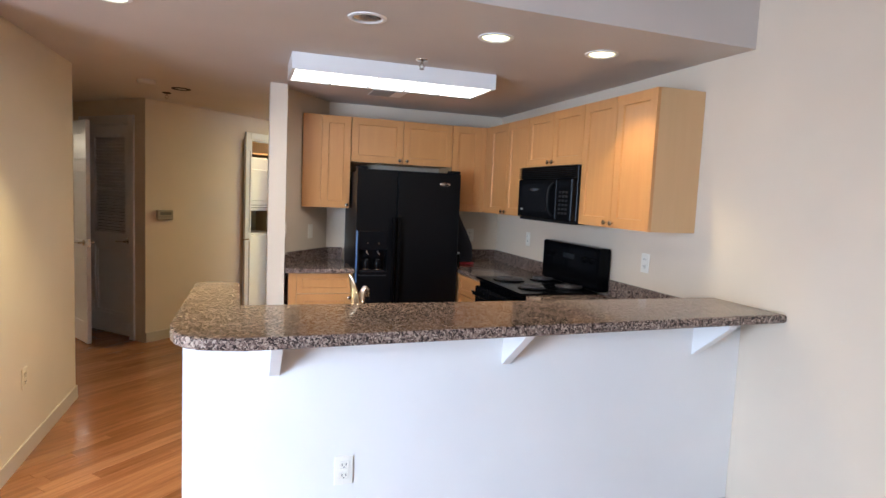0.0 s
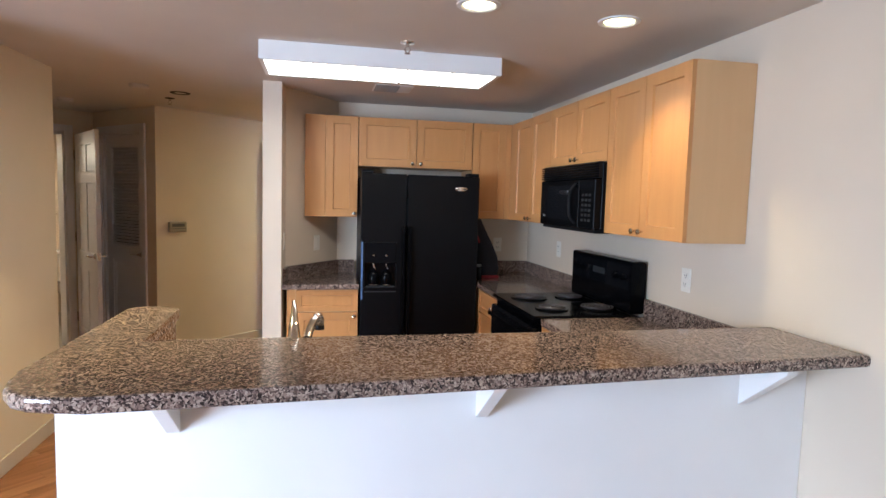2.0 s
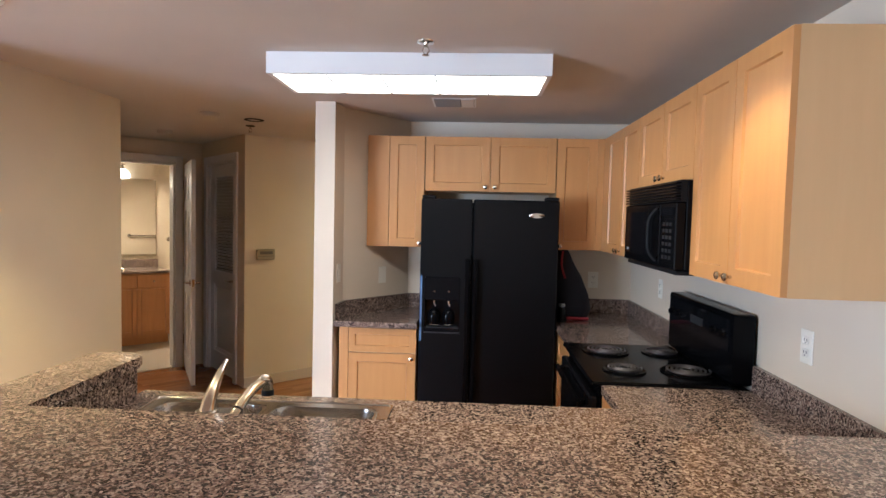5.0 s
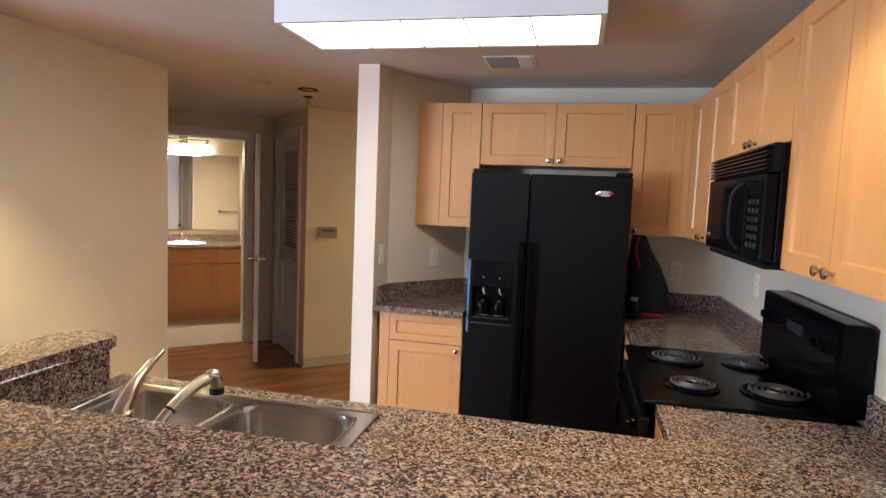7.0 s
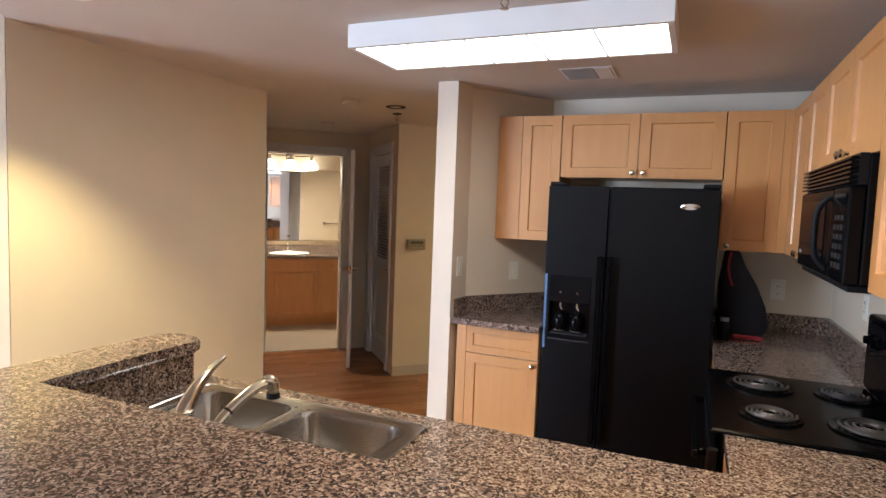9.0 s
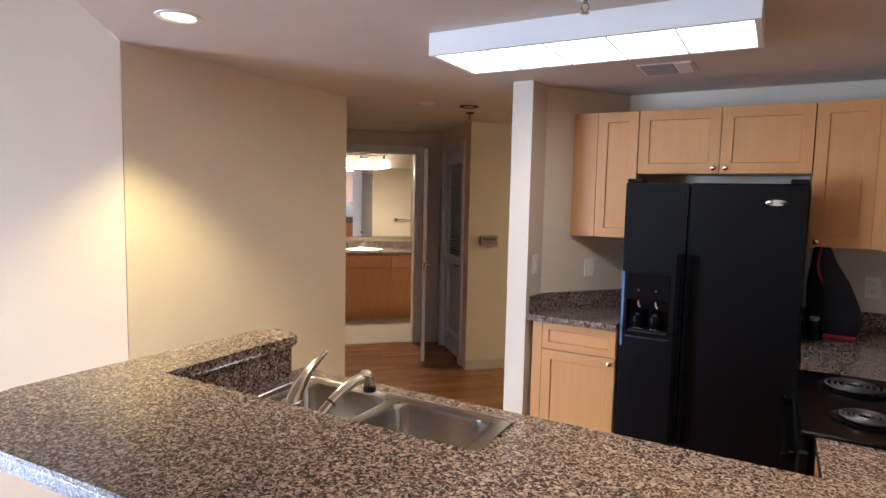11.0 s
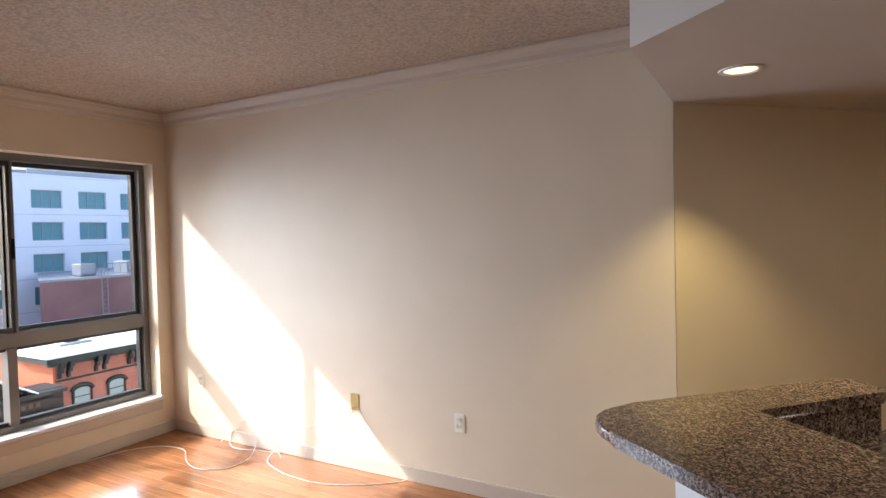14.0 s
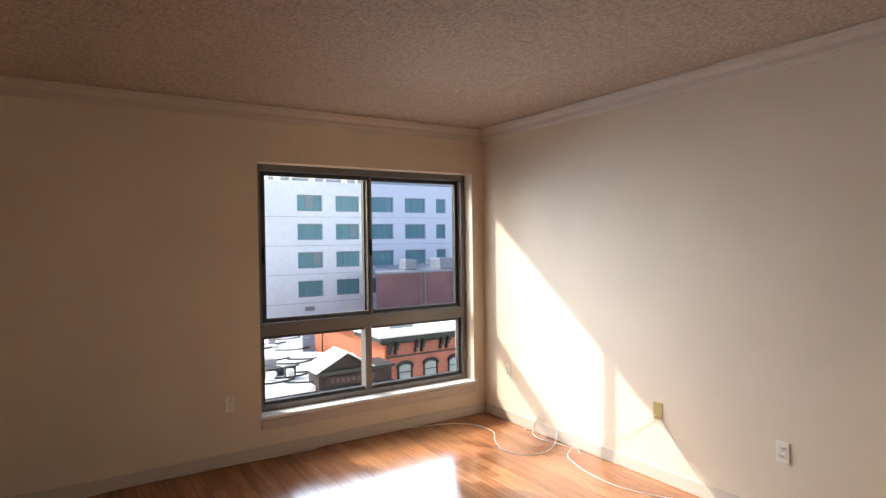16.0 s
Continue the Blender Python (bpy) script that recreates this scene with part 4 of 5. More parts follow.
part("red_edge", boxes((3.09, 3.235, 6.07, 6.10, 0.9155, 0.935), bevel=0.006), RED, bag, "red cloth trim")
part("strap", tube(bmesh.new(), spline([(3.06, 6.13, 1.37), (3.05, 6.11, 1.28), (3.075, 6.10, 1.19)], 5), 0.006, 6), RED, bag, "red strap", True)
jar = thing("glass_jar", "small dark glass jar on the worktop by the fridge", "jar", (3.045, 6.0, 0.914))
part("body", lathe(bmesh.new(), [(0.026, 0.0015), (0.028, 0.01), (0.028, 0.085), (0.020, 0.1)], (3.045, 6.0, 0.914), "z", 16), BLACK_GLASS, jar, "", True)
part("lid", lathe(bmesh.new(), [(0.022, 0.1005), (0.022, 0.118), (0.0, 0.119)], (3.045, 6.0, 0.914), "z", 16), GREYM, jar, "grey lid", True)

# ---- sockets and switches ----
def wallplate(name, label, category, m, outlet=True, material=PLASTIC, switch=False):
    """A cover plate in its own frame: x along the wall, z up, standing out to -y."""
    t = thing(name, label, category, (0, 0, 0), m)
    pl = part("plate", boxes((-0.036, 0.036, -0.006, -0.0006, -0.058, 0.058), bevel=0.002), material, t)
    if outlet:
        for dz in (-0.021, 0.021):
            r = part("receptacle", boxes((-0.017, 0.017, -0.0085, -0.006, dz - 0.014, dz + 0.014), bevel=0.004), material, pl)
            part("slot", boxes((-0.009, -0.006, -0.0095, -0.0084, dz - 0.002, dz + 0.007), (0.006, 0.009, -0.0095, -0.0084, dz - 0.002, dz + 0.007), (-0.0025, 0.0025, -0.0095, -0.0084, dz - 0.010, dz - 0.006)), PLASTIC_DK, t)
    elif switch:
        part("rocker", boxes((-0.016, 0.016, -0.010, -0.006, -0.033, 0.033), bevel=0.002), material, pl)
    return t


def on_long(u, z):
    return LF @ pose(u, 0, z)


def on_window(v, z):
    return LF @ pose(0, v, z, 0, 0, 90)


wallplate("wall_outlet", "white double socket low on the long living room wall", "outlet", on_long(2.765, 0.436))
wallplate("wall_outlet", "white double socket near the window corner in the sunlight", "outlet", on_long(0.35, 0.455))
cab = wallplate("cable_plate", "brass-coloured cable plate with a thin cable plugged in", "outlet", on_long(1.945, 0.472), False, BRASS)
wallplate("wall_outlet", "white double socket on the wall beside the window", "outlet", on_window(-2.343, 0.455))
wallplate("wall_outlet", "white double socket on the front of the bar wall", "outlet", pose(1.707, 3.45, 0.438))
wallplate("wall_outlet", "white double socket above the worktop by the range", "outlet", pose(3.60, 4.20, 1.165, 0, 0, -90))
wallplate("wall_outlet", "white double socket behind the microwave corner", "outlet", pose(3.60, 5.77, 1.175, 0, 0, -90))
wallplate("wall_outlet", "white double socket on the kitchen back wall", "outlet", pose(3.33, 6.46, 1.15))
wallplate("light_switch", "white rocker switch on the angled kitchen wall", "switch", pose(1.825, 6.2455, 1.165, 0, 0, 53.2), False, PLASTIC, True)
wallplate("light_switch", "white rocker switch on the side of the wall stub", "switch", pose(1.605, 5.855, 1.205, 0, 0, 85.8), False, PLASTIC, True)
wallplate("wall_outlet", "painted-over socket low on the side wall of the hall", "outlet", pose(0.214, 4.85, 0.44, 0, 0, 90), True, WALL)

th = thing("thermostat", "brown-grey rectangular thermostat on the hall wall", "thermostat", (6.53, 2.07, 1.203), LF)
b = part("case", boxes((6.447, 6.615, 2.035, 2.0695, 1.155, 1.25), bevel=0.006), THERMO, th)
part("display", boxes((6.47, 6.59, 2.0325, 2.0348, 1.205, 1.232)), PLASTIC_DK, b)
part("cover_line", boxes((6.455, 6.607, 2.0325, 2.0348, 1.186, 1.190)), PLASTIC_DK, b)

# ---- ceiling fixtures ----
lb = thing("ceiling_light", "white boxed fluorescent ceiling light with a glowing grid of panels", "ceiling light", (2.165, 4.87, CEIL_K))
zb, zt = 2.172, 2.2635
part("housing", lattice([1.555, 1.575, 2.750, 2.770], [4.672, 4.692, 5.058, 5.078], [(1, 1)], zb, zt), METAL_W, lb, "white metal housing")
for i in range(5):
    x0 = 1.577 + i * 0.2346
    part("diffuser", boxes((x0, x0 + 0.2306, 4.693, 5.057, zb + 0.004, zb + 0.008)), LIT, lb, "glowing ribbed diffuser panel")
for i in range(4):
    x0 = 1.577 + (i + 1) * 0.2346
    part("divider", boxes((x0 - 0.004, x0 + 0.001, 4.693, 5.057, zb - 0.004, zb + 0.012)), GREYM, lb)


def can(x, y, lit, label):
    t = thing("recessed_light", label, "ceiling light", (x, y, CEIL_K), KF, "recessed ceiling lights")
    bm = bmesh.new()
    n = 28
    rings = [[bm.verts.new((x + r * math.cos(2 * math.pi * k / n), y + r * math.sin(2 * math.pi * k / n), CEIL_K + h)) for k in range(n)]
             for r, h in ((0.062, -0.002), (0.068, -0.007), (0.084, -0.005), (0.085, -0.0006))]
    for a, b in zip(rings, rings[1:]):
        for k in range(n):
            bm.faces.new((a[k], a[(k + 1) % n], b[(k + 1) % n], b[k]))
    bmesh.ops.recalc_face_normals(bm, faces=bm.faces)
    part("trim_ring", bm, METAL_W, t, "white trim ring", True)
    part("lamp", lathe(bmesh.new(), [(0.0, -0.003), (0.040, -0.0035), (0.060, -0.0015), (0.061, -0.0006)], (x, y, CEIL_K), "z", 28), lit, t, "", True)
    return t


can(0.79, 4.06, LIT_BULB, "lit recessed ceiling light near the hall wall")
can(1.818, 3.868, REFLECTOR, "unlit recessed ceiling light with a silver reflector")
can(2.435, 3.90, LIT_BULB, "lit recessed ceiling light over the bar")
can(3.035, 3.935, LIT_BULB, "lit recessed ceiling light before the tall wall cabinet")
hl = thing("recessed_light", "unlit recessed hall light with a dark rim", "ceiling light", (0.81, 6.49, CEIL_K))
part("rim", lathe(bmesh.new(), [(0.046, -0.0006), (0.046, -0.005), (0.066, -0.006), (0.072, -0.004), (0.073, -0.0006)], (0.81, 6.49, CEIL_K), "z", 28), BLACK_MATTE, hl, "", True)
part("lamp", lathe(bmesh.new(), [(0.0, -0.002), (0.045, -0.0015), (0.0455, -0.0006)], (0.81, 6.49, CEIL_K), "z", 28), CEIL, hl, "", True)

for n, (x, y) in enumerate(((2.252, 4.52), (0.67, 6.78))):
    s = thing("sprinkler", "small metal fire sprinkler under the ceiling", "sprinkler", (x, y, CEIL_K), KF, "sprinklers")
    part("escutcheon", lathe(bmesh.new(), [(0.036, -0.0006), (0.034, -0.006), (0.014, -0.010), (0.0, -0.010)], (x, y, CEIL_K), "z", 20), NICKEL if not n else BLACK_MATTE, s, "", True)
    bm = bmesh.new()
    tube(bm, [(x, y, CEIL_K - 0.008), (x, y, CEIL_K - 0.026)], 0.008, 8)
    tube(bm, [(x - 0.008, y, CEIL_K - 0.024), (x - 0.014, y, CEIL_K - 0.036), (x - 0.003, y, CEIL_K - 0.052)], 0.0028, 6)
    tube(bm, [(x + 0.008, y, CEIL_K - 0.024), (x + 0.014, y, CEIL_K - 0.036), (x + 0.003, y, CEIL_K - 0.052)], 0.0028, 6)
    part("frame", bm, NICKEL, s, "", True)
    part("deflector", lathe(bmesh.new(), [(0.014, -0.052), (0.015, -0.055), (0.0, -0.056)], (x, y, CEIL_K), "z", 12), NICKEL, s, "", True)

v = thing("ceiling_vent", "white square ceiling vent with slats beyond the light", "vent", (2.33, 5.73, CEIL_K))
V0, V1, W0, W1 = 2.195, 2.455, 5.60, 5.86
part("frame", boxes((V0, V1, W0, W0 + 0.012, CEIL_K - 0.006, CEIL_K - 0.0006), (V0, V1, W1 - 0.012, W1, CEIL_K - 0.006, CEIL_K - 0.0006), (V0, V0 + 0.012, W0 + 0.012, W1 - 0.012, CEIL_K - 0.006, CEIL_K - 0.0006), (V1 - 0.012, V1, W0 + 0.012, W1 - 0.012, CEIL_K - 0.006, CEIL_K - 0.0006), bevel=0.002), METAL_W, v)
# dark sheet flat under the ceiling stands for the shaded duct inside
part("gap_shade", boxes((V0 + 0.012, V1 - 0.012, W0 + 0.012, W1 - 0.012, CEIL_K - 0.003, CEIL_K - 0.0006)), PLASTIC_DK, v)
part("damper", boxes((2.365, V1 - 0.014, W0 + 0.014, W1 - 0.014, CEIL_K - 0.008, CEIL_K - 0.004)), METAL_W, v)
for i in range(9):
    part("slat", boxes((V0 + 0.013, 2.36, W0 + 0.016 + i * 0.0255, W0 + 0.032 + i * 0.0255, CEIL_K - 0.010, CEIL_K - 0.0055)), GREYM, v)
for x, y, r in ((0.60, 6.22, 0.065), (-0.215, 7.13, 0.06)):
    s = thing("smoke_detector", "flat round white detector on the hall ceiling", "smoke detector", (x, y, CEIL_K))
    part("case", lathe(bmesh.new(), [(r, -0.0006), (r, -0.018), (r * 0.85, -0.03), (0.0, -0.031)], (x, y, CEIL_K), "z", 24), CEIL, s, "", True)

# ---- bathroom ----
vn = thing("vanity", "brown wooden bathroom vanity with a granite top and a round basin", "vanity", (5.75, 4.7, 0), LF)
VB = 4.42
part("body", boxes((5.02, 6.39, VB, 4.975, 0.1, 0.845)), VANITY, vn)
part("toe_kick", boxes((5.02, 6.38, VB + 0.05, 4.975, 0.0015, 0.1)), VANITY, vn)
for a0, a1 in ((5.03, 5.55), (5.552, 6.02), (6.022, 6.38)):
    bm = bmesh.new()
    for p0, p1, q0, q1, dd in ((a0, a0 + 0.05, 0.12, 0.66, 0.019), (a1 - 0.05, a1, 0.12, 0.66, 0.019), (a0 + 0.05, a1 - 0.05, 0.12, 0.17, 0.019), (a0 + 0.05, a1 - 0.05, 0.61, 0.66, 0.019), (a0 + 0.05, a1 - 0.05, 0.17, 0.61, 0.010)):
        box(bm, p0 + 0.002, p1 - 0.002, VB - dd, VB - 0.0005, q0, q1)
    part("door", bm, VANITY, vn)
for a0, a1 in ((5.03, 6.02), (6.022, 6.38)):
    dd = part("drawer_front", boxes((a0 + 0.002, a1 - 0.002, VB - 0.019, VB - 0.0005, 0.675, 0.83), bevel=0.003), VANITY, vn)
    part("knob", lathe(bmesh.new(), [(0.006, 0), (0.012, -0.018), (0.0, -0.024)], ((a0 + a1) / 2, VB - 0.019, 0.75), "y", 10), NICKEL, dd, "", True)
part("worktop", boxes((5.0, 6.41, VB - 0.04, 4.975, 0.846, 0.872), bevel=0.004), GRANITE, vn, "speckled granite top")
part("backsplash", boxes((5.0, 6.40, 4.955, 4.976, 0.873, 0.97)), GRANITE, vn)
bs = thing("wash_basin", "white oval wash basin set into the vanity", "sink", (5.70, 4.66, 0.872), LF)
bm = lathe(bmesh.new(), [(0.20, 0.0015), (0.235, 0.003), (0.25, 0.012), (0.235, 0.022), (0.21, 0.018), (0.17, 0.008), (0.0, 0.004)], (5.70, 4.66, 0.872), "z", 28)
for p in bm.verts:
    p.co.y = 4.66 + (p.co.y - 4.66) * 0.78
part("bowl", bm, CERAMIC, bs, "", True)
tp = thing("basin_tap", "small chrome basin tap", "faucet", (5.70, 4.89, 0.873), LF)
part("body", lathe(bmesh.new(), [(0.025, 0.001), (0.02, 0.02), (0.014, 0.09), (0.018, 0.11), (0.0, 0.125)], (5.70, 4.895, 0.873), "z", 12), CHROME, tp, "", True)
part("spout", tube(bmesh.new(), spline([(5.70, 4.89, 0.95), (5.70, 4.85, 0.965), (5.70, 4.80, 0.945)], 4), 0.010, 8), CHROME, tp, "", True)
part("handle", boxes((5.64, 5.76, 4.90, 4.93, 0.885, 0.90), bevel=0.004), CHROME, tp)
mr = thing("wall_mirror", "large frameless bathroom mirror over the vanity", "mirror", (5.75, 4.975, 1.04), LF)
part("glass", boxes((5.05, 6.375, 4.970, 4.978, 1.035, 1.965)), MIRROR, mr)
part("edge_strip", boxes((5.05, 6.385, 4.966, 4.9785, 1.018, 1.034)), NICKEL, mr)
vl = thing("vanity_light", "nickel bar light with glowing bell shades over the mirror", "wall light", (5.7, 4.97, 2.12), LF)
part("back_plate", boxes((5.67, 5.77, 4.955, 4.978, 2.07, 2.19), bevel=0.004), NICKEL, vl)
part("bar", tube(bmesh.new(), [(5.44, 4.90, 2.125), (6.01, 4.90, 2.125)], 0.009, 8), NICKEL, vl, "", True)
part("arm", tube(bmesh.new(), [(5.72, 4.956, 2.115), (5.72, 4.90, 2.125)], 0.009, 8), NICKEL, vl, "", True)
for sx in (5.462, 5.722, 5.982):
    part("lamp_holder", tube(bmesh.new(), [(sx, 4.90, 2.12), (sx, 4.90, 2.072)], [0.014, 0.026], 10), NICKEL, vl, "", True)
    part("shade", lathe(bmesh.new(), [(0.030, 0.0), (0.058, -0.02), (0.082, -0.055), (0.090, -0.085), (0.085, -0.105), (0.060, -0.115), (0.0, -0.118)], (sx, 4.90, 2.074), "z", 16), LIT_GLOBE, vl, "glowing white glass bell shade", True)
for nm, u0, u1, vv, zz, side in (("towel_bar", 6.53, 7.02, 4.975, 1.215, -1), ("towel_bar", 6.45, 6.95, 3.295, 1.20, 1)):
    tb = thing(nm, "chrome towel bar fixed to the bathroom wall", "towel bar", ((u0 + u1) / 2, vv, zz), LF)
    part("bar", tube(bmesh.new(), [(u0, vv + side * 0.06, zz), (u1, vv + side * 0.06, zz)], 0.009, 8), CHROME, tb, "", True)
    for uu in (u0, u1):
        part("post", lathe(bmesh.new(), [(0.026, side * 0.001), (0.026, side * 0.01), (0.014, side * 0.02), (0.014, side * 0.065), (0.0, side * 0.07)], (uu, vv, zz), "y", 14), CHROME, tb, "", True)
to = thing("toilet", "white ceramic toilet with its lid down beside the vanity", "toilet", (6.72, 4.6, 0), LF)
part("tank", boxes((6.50, 6.92, 4.77, 4.96, 0.40, 0.74), bevel=0.02), CERAMIC, to)
part("tank_lid", boxes((6.49, 6.93, 4.76, 4.965, 0.742, 0.775), bevel=0.008), CERAMIC, to)
part("flush_lever", boxes((6.53, 6.60, 4.745, 4.759, 0.68, 0.695), bevel=0.003), CHROME, to)
bm = lathe(bmesh.new(), [(0.11, 0.0015), (0.105, 0.05), (0.09, 0.16), (0.13, 0.28), (0.18, 0.37), (0.185, 0.395), (0.0, 0.397)], (6.71, 4.53, 0), "z", 24)
for p in bm.verts:
    p.co.y = 4.53 + (p.co.y - 4.53) * 1.25
part("pan", bm, CERAMIC, to, "", True)
bm = lathe(bmesh.new(), [(0.0, 0.398), (0.185, 0.398), (0.19, 0.41), (0.18, 0.425), (0.0, 0.43)], (6.71, 4.53, 0), "z", 24)
for p in bm.verts:
    p.co.y = 4.53 + (p.co.y - 4.53) * 1.25
part("lid", bm, CERAMIC, to, "white closed lid", True)

# ---- laundry ----
wd = thing("stacked_washer_dryer", "white stacked washer and dryer in the laundry closet", "washing machine", (8.25, 2.75, 0), LF)
part("washer_body", boxes((7.80, 8.48, 2.42, 3.10, 0.02, 0.93), bevel=0.01), METAL_W, wd)
part("washer_lid", boxes((7.86, 8.42, 2.45, 2.95, 0.931, 0.95), bevel=0.005), METAL_W, wd)
part("console", boxes((7.80, 8.48, 2.85, 3.10, 0.951, 1.22), bevel=0.01), GREYM, wd)
dr = part("dryer_body", boxes((7.80, 8.48, 2.44, 3.10, 1.22, 1.86), bevel=0.01), METAL_W, wd)
part("dryer_door", boxes((7.92, 8.38, 2.425, 2.439, 1.34, 1.72), bevel=0.006), METAL_W, dr)
for zz in (1.255, 1.285):
    part("groove", boxes((7.82, 8.46, 2.4345, 2.4395, zz, zz + 0.006)), PLASTIC_DK, dr)
sh = thing("laundry_shelf", "brown shelf board above the dryer", "shelf", (8.2, 2.75, 1.9), LF)
part("board", boxes((7.62, 8.595, 2.50, 3.16, 1.90, 1.92)), MAPLE_SIDE, sh)
part("cleat", boxes((7.62, 8.595, 3.14, 3.165, 1.84, 1.899)), VANITY, sh)

# ---- cables on the living room floor ----
def cable(name, label, pts, r=0.003):
    t = thing(name, label, "cable", pts[0], LF)
    part("wire", tube(bmesh.new(), spline(pts, 6), r, 6), CABLE, t, "", True)


cable("floor_cable", "thin white cable lying along the baseboard under the window",
      [(0.10, -3.82, 0.06), (0.06, -3.70, 0.01), (0.03, -3.3, 0.004), (0.022, -3.0, 0.012), (0.02, -2.6, 0.03), (0.02, -2.35, 0.012), (0.024, -2.0, 0.004), (0.03, -1.7, 0.006), (0.019, -1.45, 0.06), (0.019, -1.3, 0.09), (0.02, -1.15, 0.05), (0.03, -0.8, 0.004),
       (0.10, -0.52, 0.004), (0.26, -0.33, 0.004), (0.50, -0.30, 0.004), (0.72, -0.44, 0.004), (0.92, -0.50, 0.004), (1.10, -0.40, 0.004), (1.12, -0.20, 0.02), (1.02, -0.05, 0.10), (0.90, -0.016, 0.16), (0.76, -0.016, 0.12), (0.70, -0.02, 0.05), (0.82, -0.10, 0.008), (1.05, -0.06, 0.006), (1.22, -0.03, 0.008)])
cable("wall_cable", "thin white cable hanging from the wall plate down to the floor",
      [(1.945, -0.012, 0.45), (1.80, -0.03, 0.37), (1.60, -0.05, 0.275), (1.40, -0.06, 0.16), (1.27, -0.10, 0.06), (1.26, -0.17, 0.006), (1.38, -0.24, 0.004), (1.60, -0.30, 0.004), (1.9, -0.30, 0.004), (2.2, -0.16, 0.004), (2.36, -0.03, 0.01), (2.34, -0.014, 0.06), (2.2, -0.012, 0.16), (2.06, -0.012, 0.33), (1.97, -0.012, 0.44)])
cable("loose_cable", "short loop of thin white cable against the baseboard",
      [(0.62, -0.05, 0.004), (0.72, -0.02, 0.09), (0.82, -0.016, 0.19), (0.95, -0.016, 0.20), (1.10, -0.016, 0.10), (1.22, -0.03, 0.02), (1.30, -0.08, 0.004)])

# ---- outside the window ----
EU, EV, EZ = 4.45, -3.32, 1.645


def far(D, r, zr):
    """A place D metres beyond the room, by its slopes to the side and up."""
    return EU - D, EV + r * D, EZ + zr * D


def block(corners):
    """Plan of a block from corners given as (distance, slope), turned counterclockwise."""
    pts = [(EU - D, EV + r * D) for D, r in corners]
    a = sum(x0 * y1 - x1 * y0 for (x0, y0), (x1, y1) in zip(pts, pts[1:] + pts[:1]))
    return pts if a > 0 else pts[::-1]


def office():
    D = 60.0
    t = thing("office_building", "white office building with rows of wide tinted windows", "building", (EU - D, EV + 25, -16), LF)
    u = EU - D
    y0, y1 = EV + 0.02 * D, EV + 1.05 * D
    top = EZ + 0.1035 * D
    # each row begins and ends with a half window
    cols = [0.0555 + 0.0715 * k for k in range(14)]
    cols[3] = 0.2505
    rows = [EZ + zz * D for zz in (0.0828, 0.0320, -0.0182, -0.0690, -0.1330, -0.1830, -0.2330)]
    wh, ww = 1.72, 0.0465 * D
    wide = [0.5 if k in (3, 8) else 1.0 for k in range(14)]
    # facade as bands and piers, so that the windows are real recesses
    bm = bmesh.new()
    zs = [top] + [z for r in rows for z in (r, r - wh)] + [-18.0]
    for a, b in zip(zs[::2], zs[1::2]):
        box(bm, u - 0.5, u, y0, y1, b, a)
    xs = [y0] + [y for c, q in zip(cols, wide) for y in (EV + c * D, EV + c * D + ww * q)] + [y1]
    for r in rows:
        for a, b in zip(xs[::2], xs[1::2]):
            if b > a:
                box(bm, u - 0.5, u, a, b, r - wh, r)
    part("wall", bm, CONCRETE, t, "white panelled wall")
    part("core", boxes((u - 14, u - 0.51, y0, y1, -18, top)), CONCRETE, t)
    bm = bmesh.new()
    for r in rows:
        box(bm, u, u + 0.02, y0, y1, r - wh - 0.62, r - wh - 0.58)
    part("wall_joint", bm, BAND, t)
    gl = [mesh_of("window", boxes((0, 0.03, 0, ww, 0, wh)), m) for m in (DARKWIN, DARKWIN2)]
    fb = mesh_of("window_bars", boxes((0.03, 0.07, 0, ww, 0, 0.07), (0.03, 0.07, 0, ww, wh - 0.07, wh), (0.03, 0.07, 0, 0.06, 0.07, wh - 0.07), (0.03, 0.07, ww - 0.06, ww, 0.07, wh - 0.07), (0.03, 0.07, ww * 0.34, ww * 0.34 + 0.05, 0.07, wh - 0.07), (0.03, 0.07, ww * 0.66, ww * 0.66 + 0.05, 0.07, wh - 0.07)), GREYM)
    blind = mesh_of("blind", boxes((0.031, 0.036, 0.08, ww * 0.33, 0.3, wh - 0.08)), DARKWIN2)
    for r in rows[:5]:
        for c, q in zip(cols[2:11], wide[2:11]):
            w = new("window", gl[0])
            w.parent, w.location = t, (-0.35, EV + c * D - (EV + 25), r - wh + 16)
            w.scale = (1, q, 1)
            f = new("window_bars", fb)
            f.parent = w
            if random.random() < 0.45:
                b = new("blind", blind)
                b.parent, b.location = w, (0, ww * random.choice([0, 0.33, 0.6]), 0)
    part("vent_grille", boxes((u, u + 0.06, EV + 0.353 * D, EV + 0.370 * D, EZ - 0.1215 * D, EZ - 0.1145 * D)), GREYM, t, "small grey wall grille")
    part("parapet", boxes((u - 0.5, u + 0.12, y0, y1, top + 0.001, top + 0.2)), CONCRETE, t)
    part("penthouse", boxes((u - 12, u - 2.5, EV + 0.50 * D, y1, top, top + 0.95)), GREYM, t, "grey rooftop storey")
    for k in range(9):
        yy = EV + (0.297 + 0.021 * k) * D
        part("roof_vent", boxes((u - 1.6, u - 1.0, yy, yy + 0.55 + 0.4 * (k % 3), top, top + 0.62)), GREYM, t)


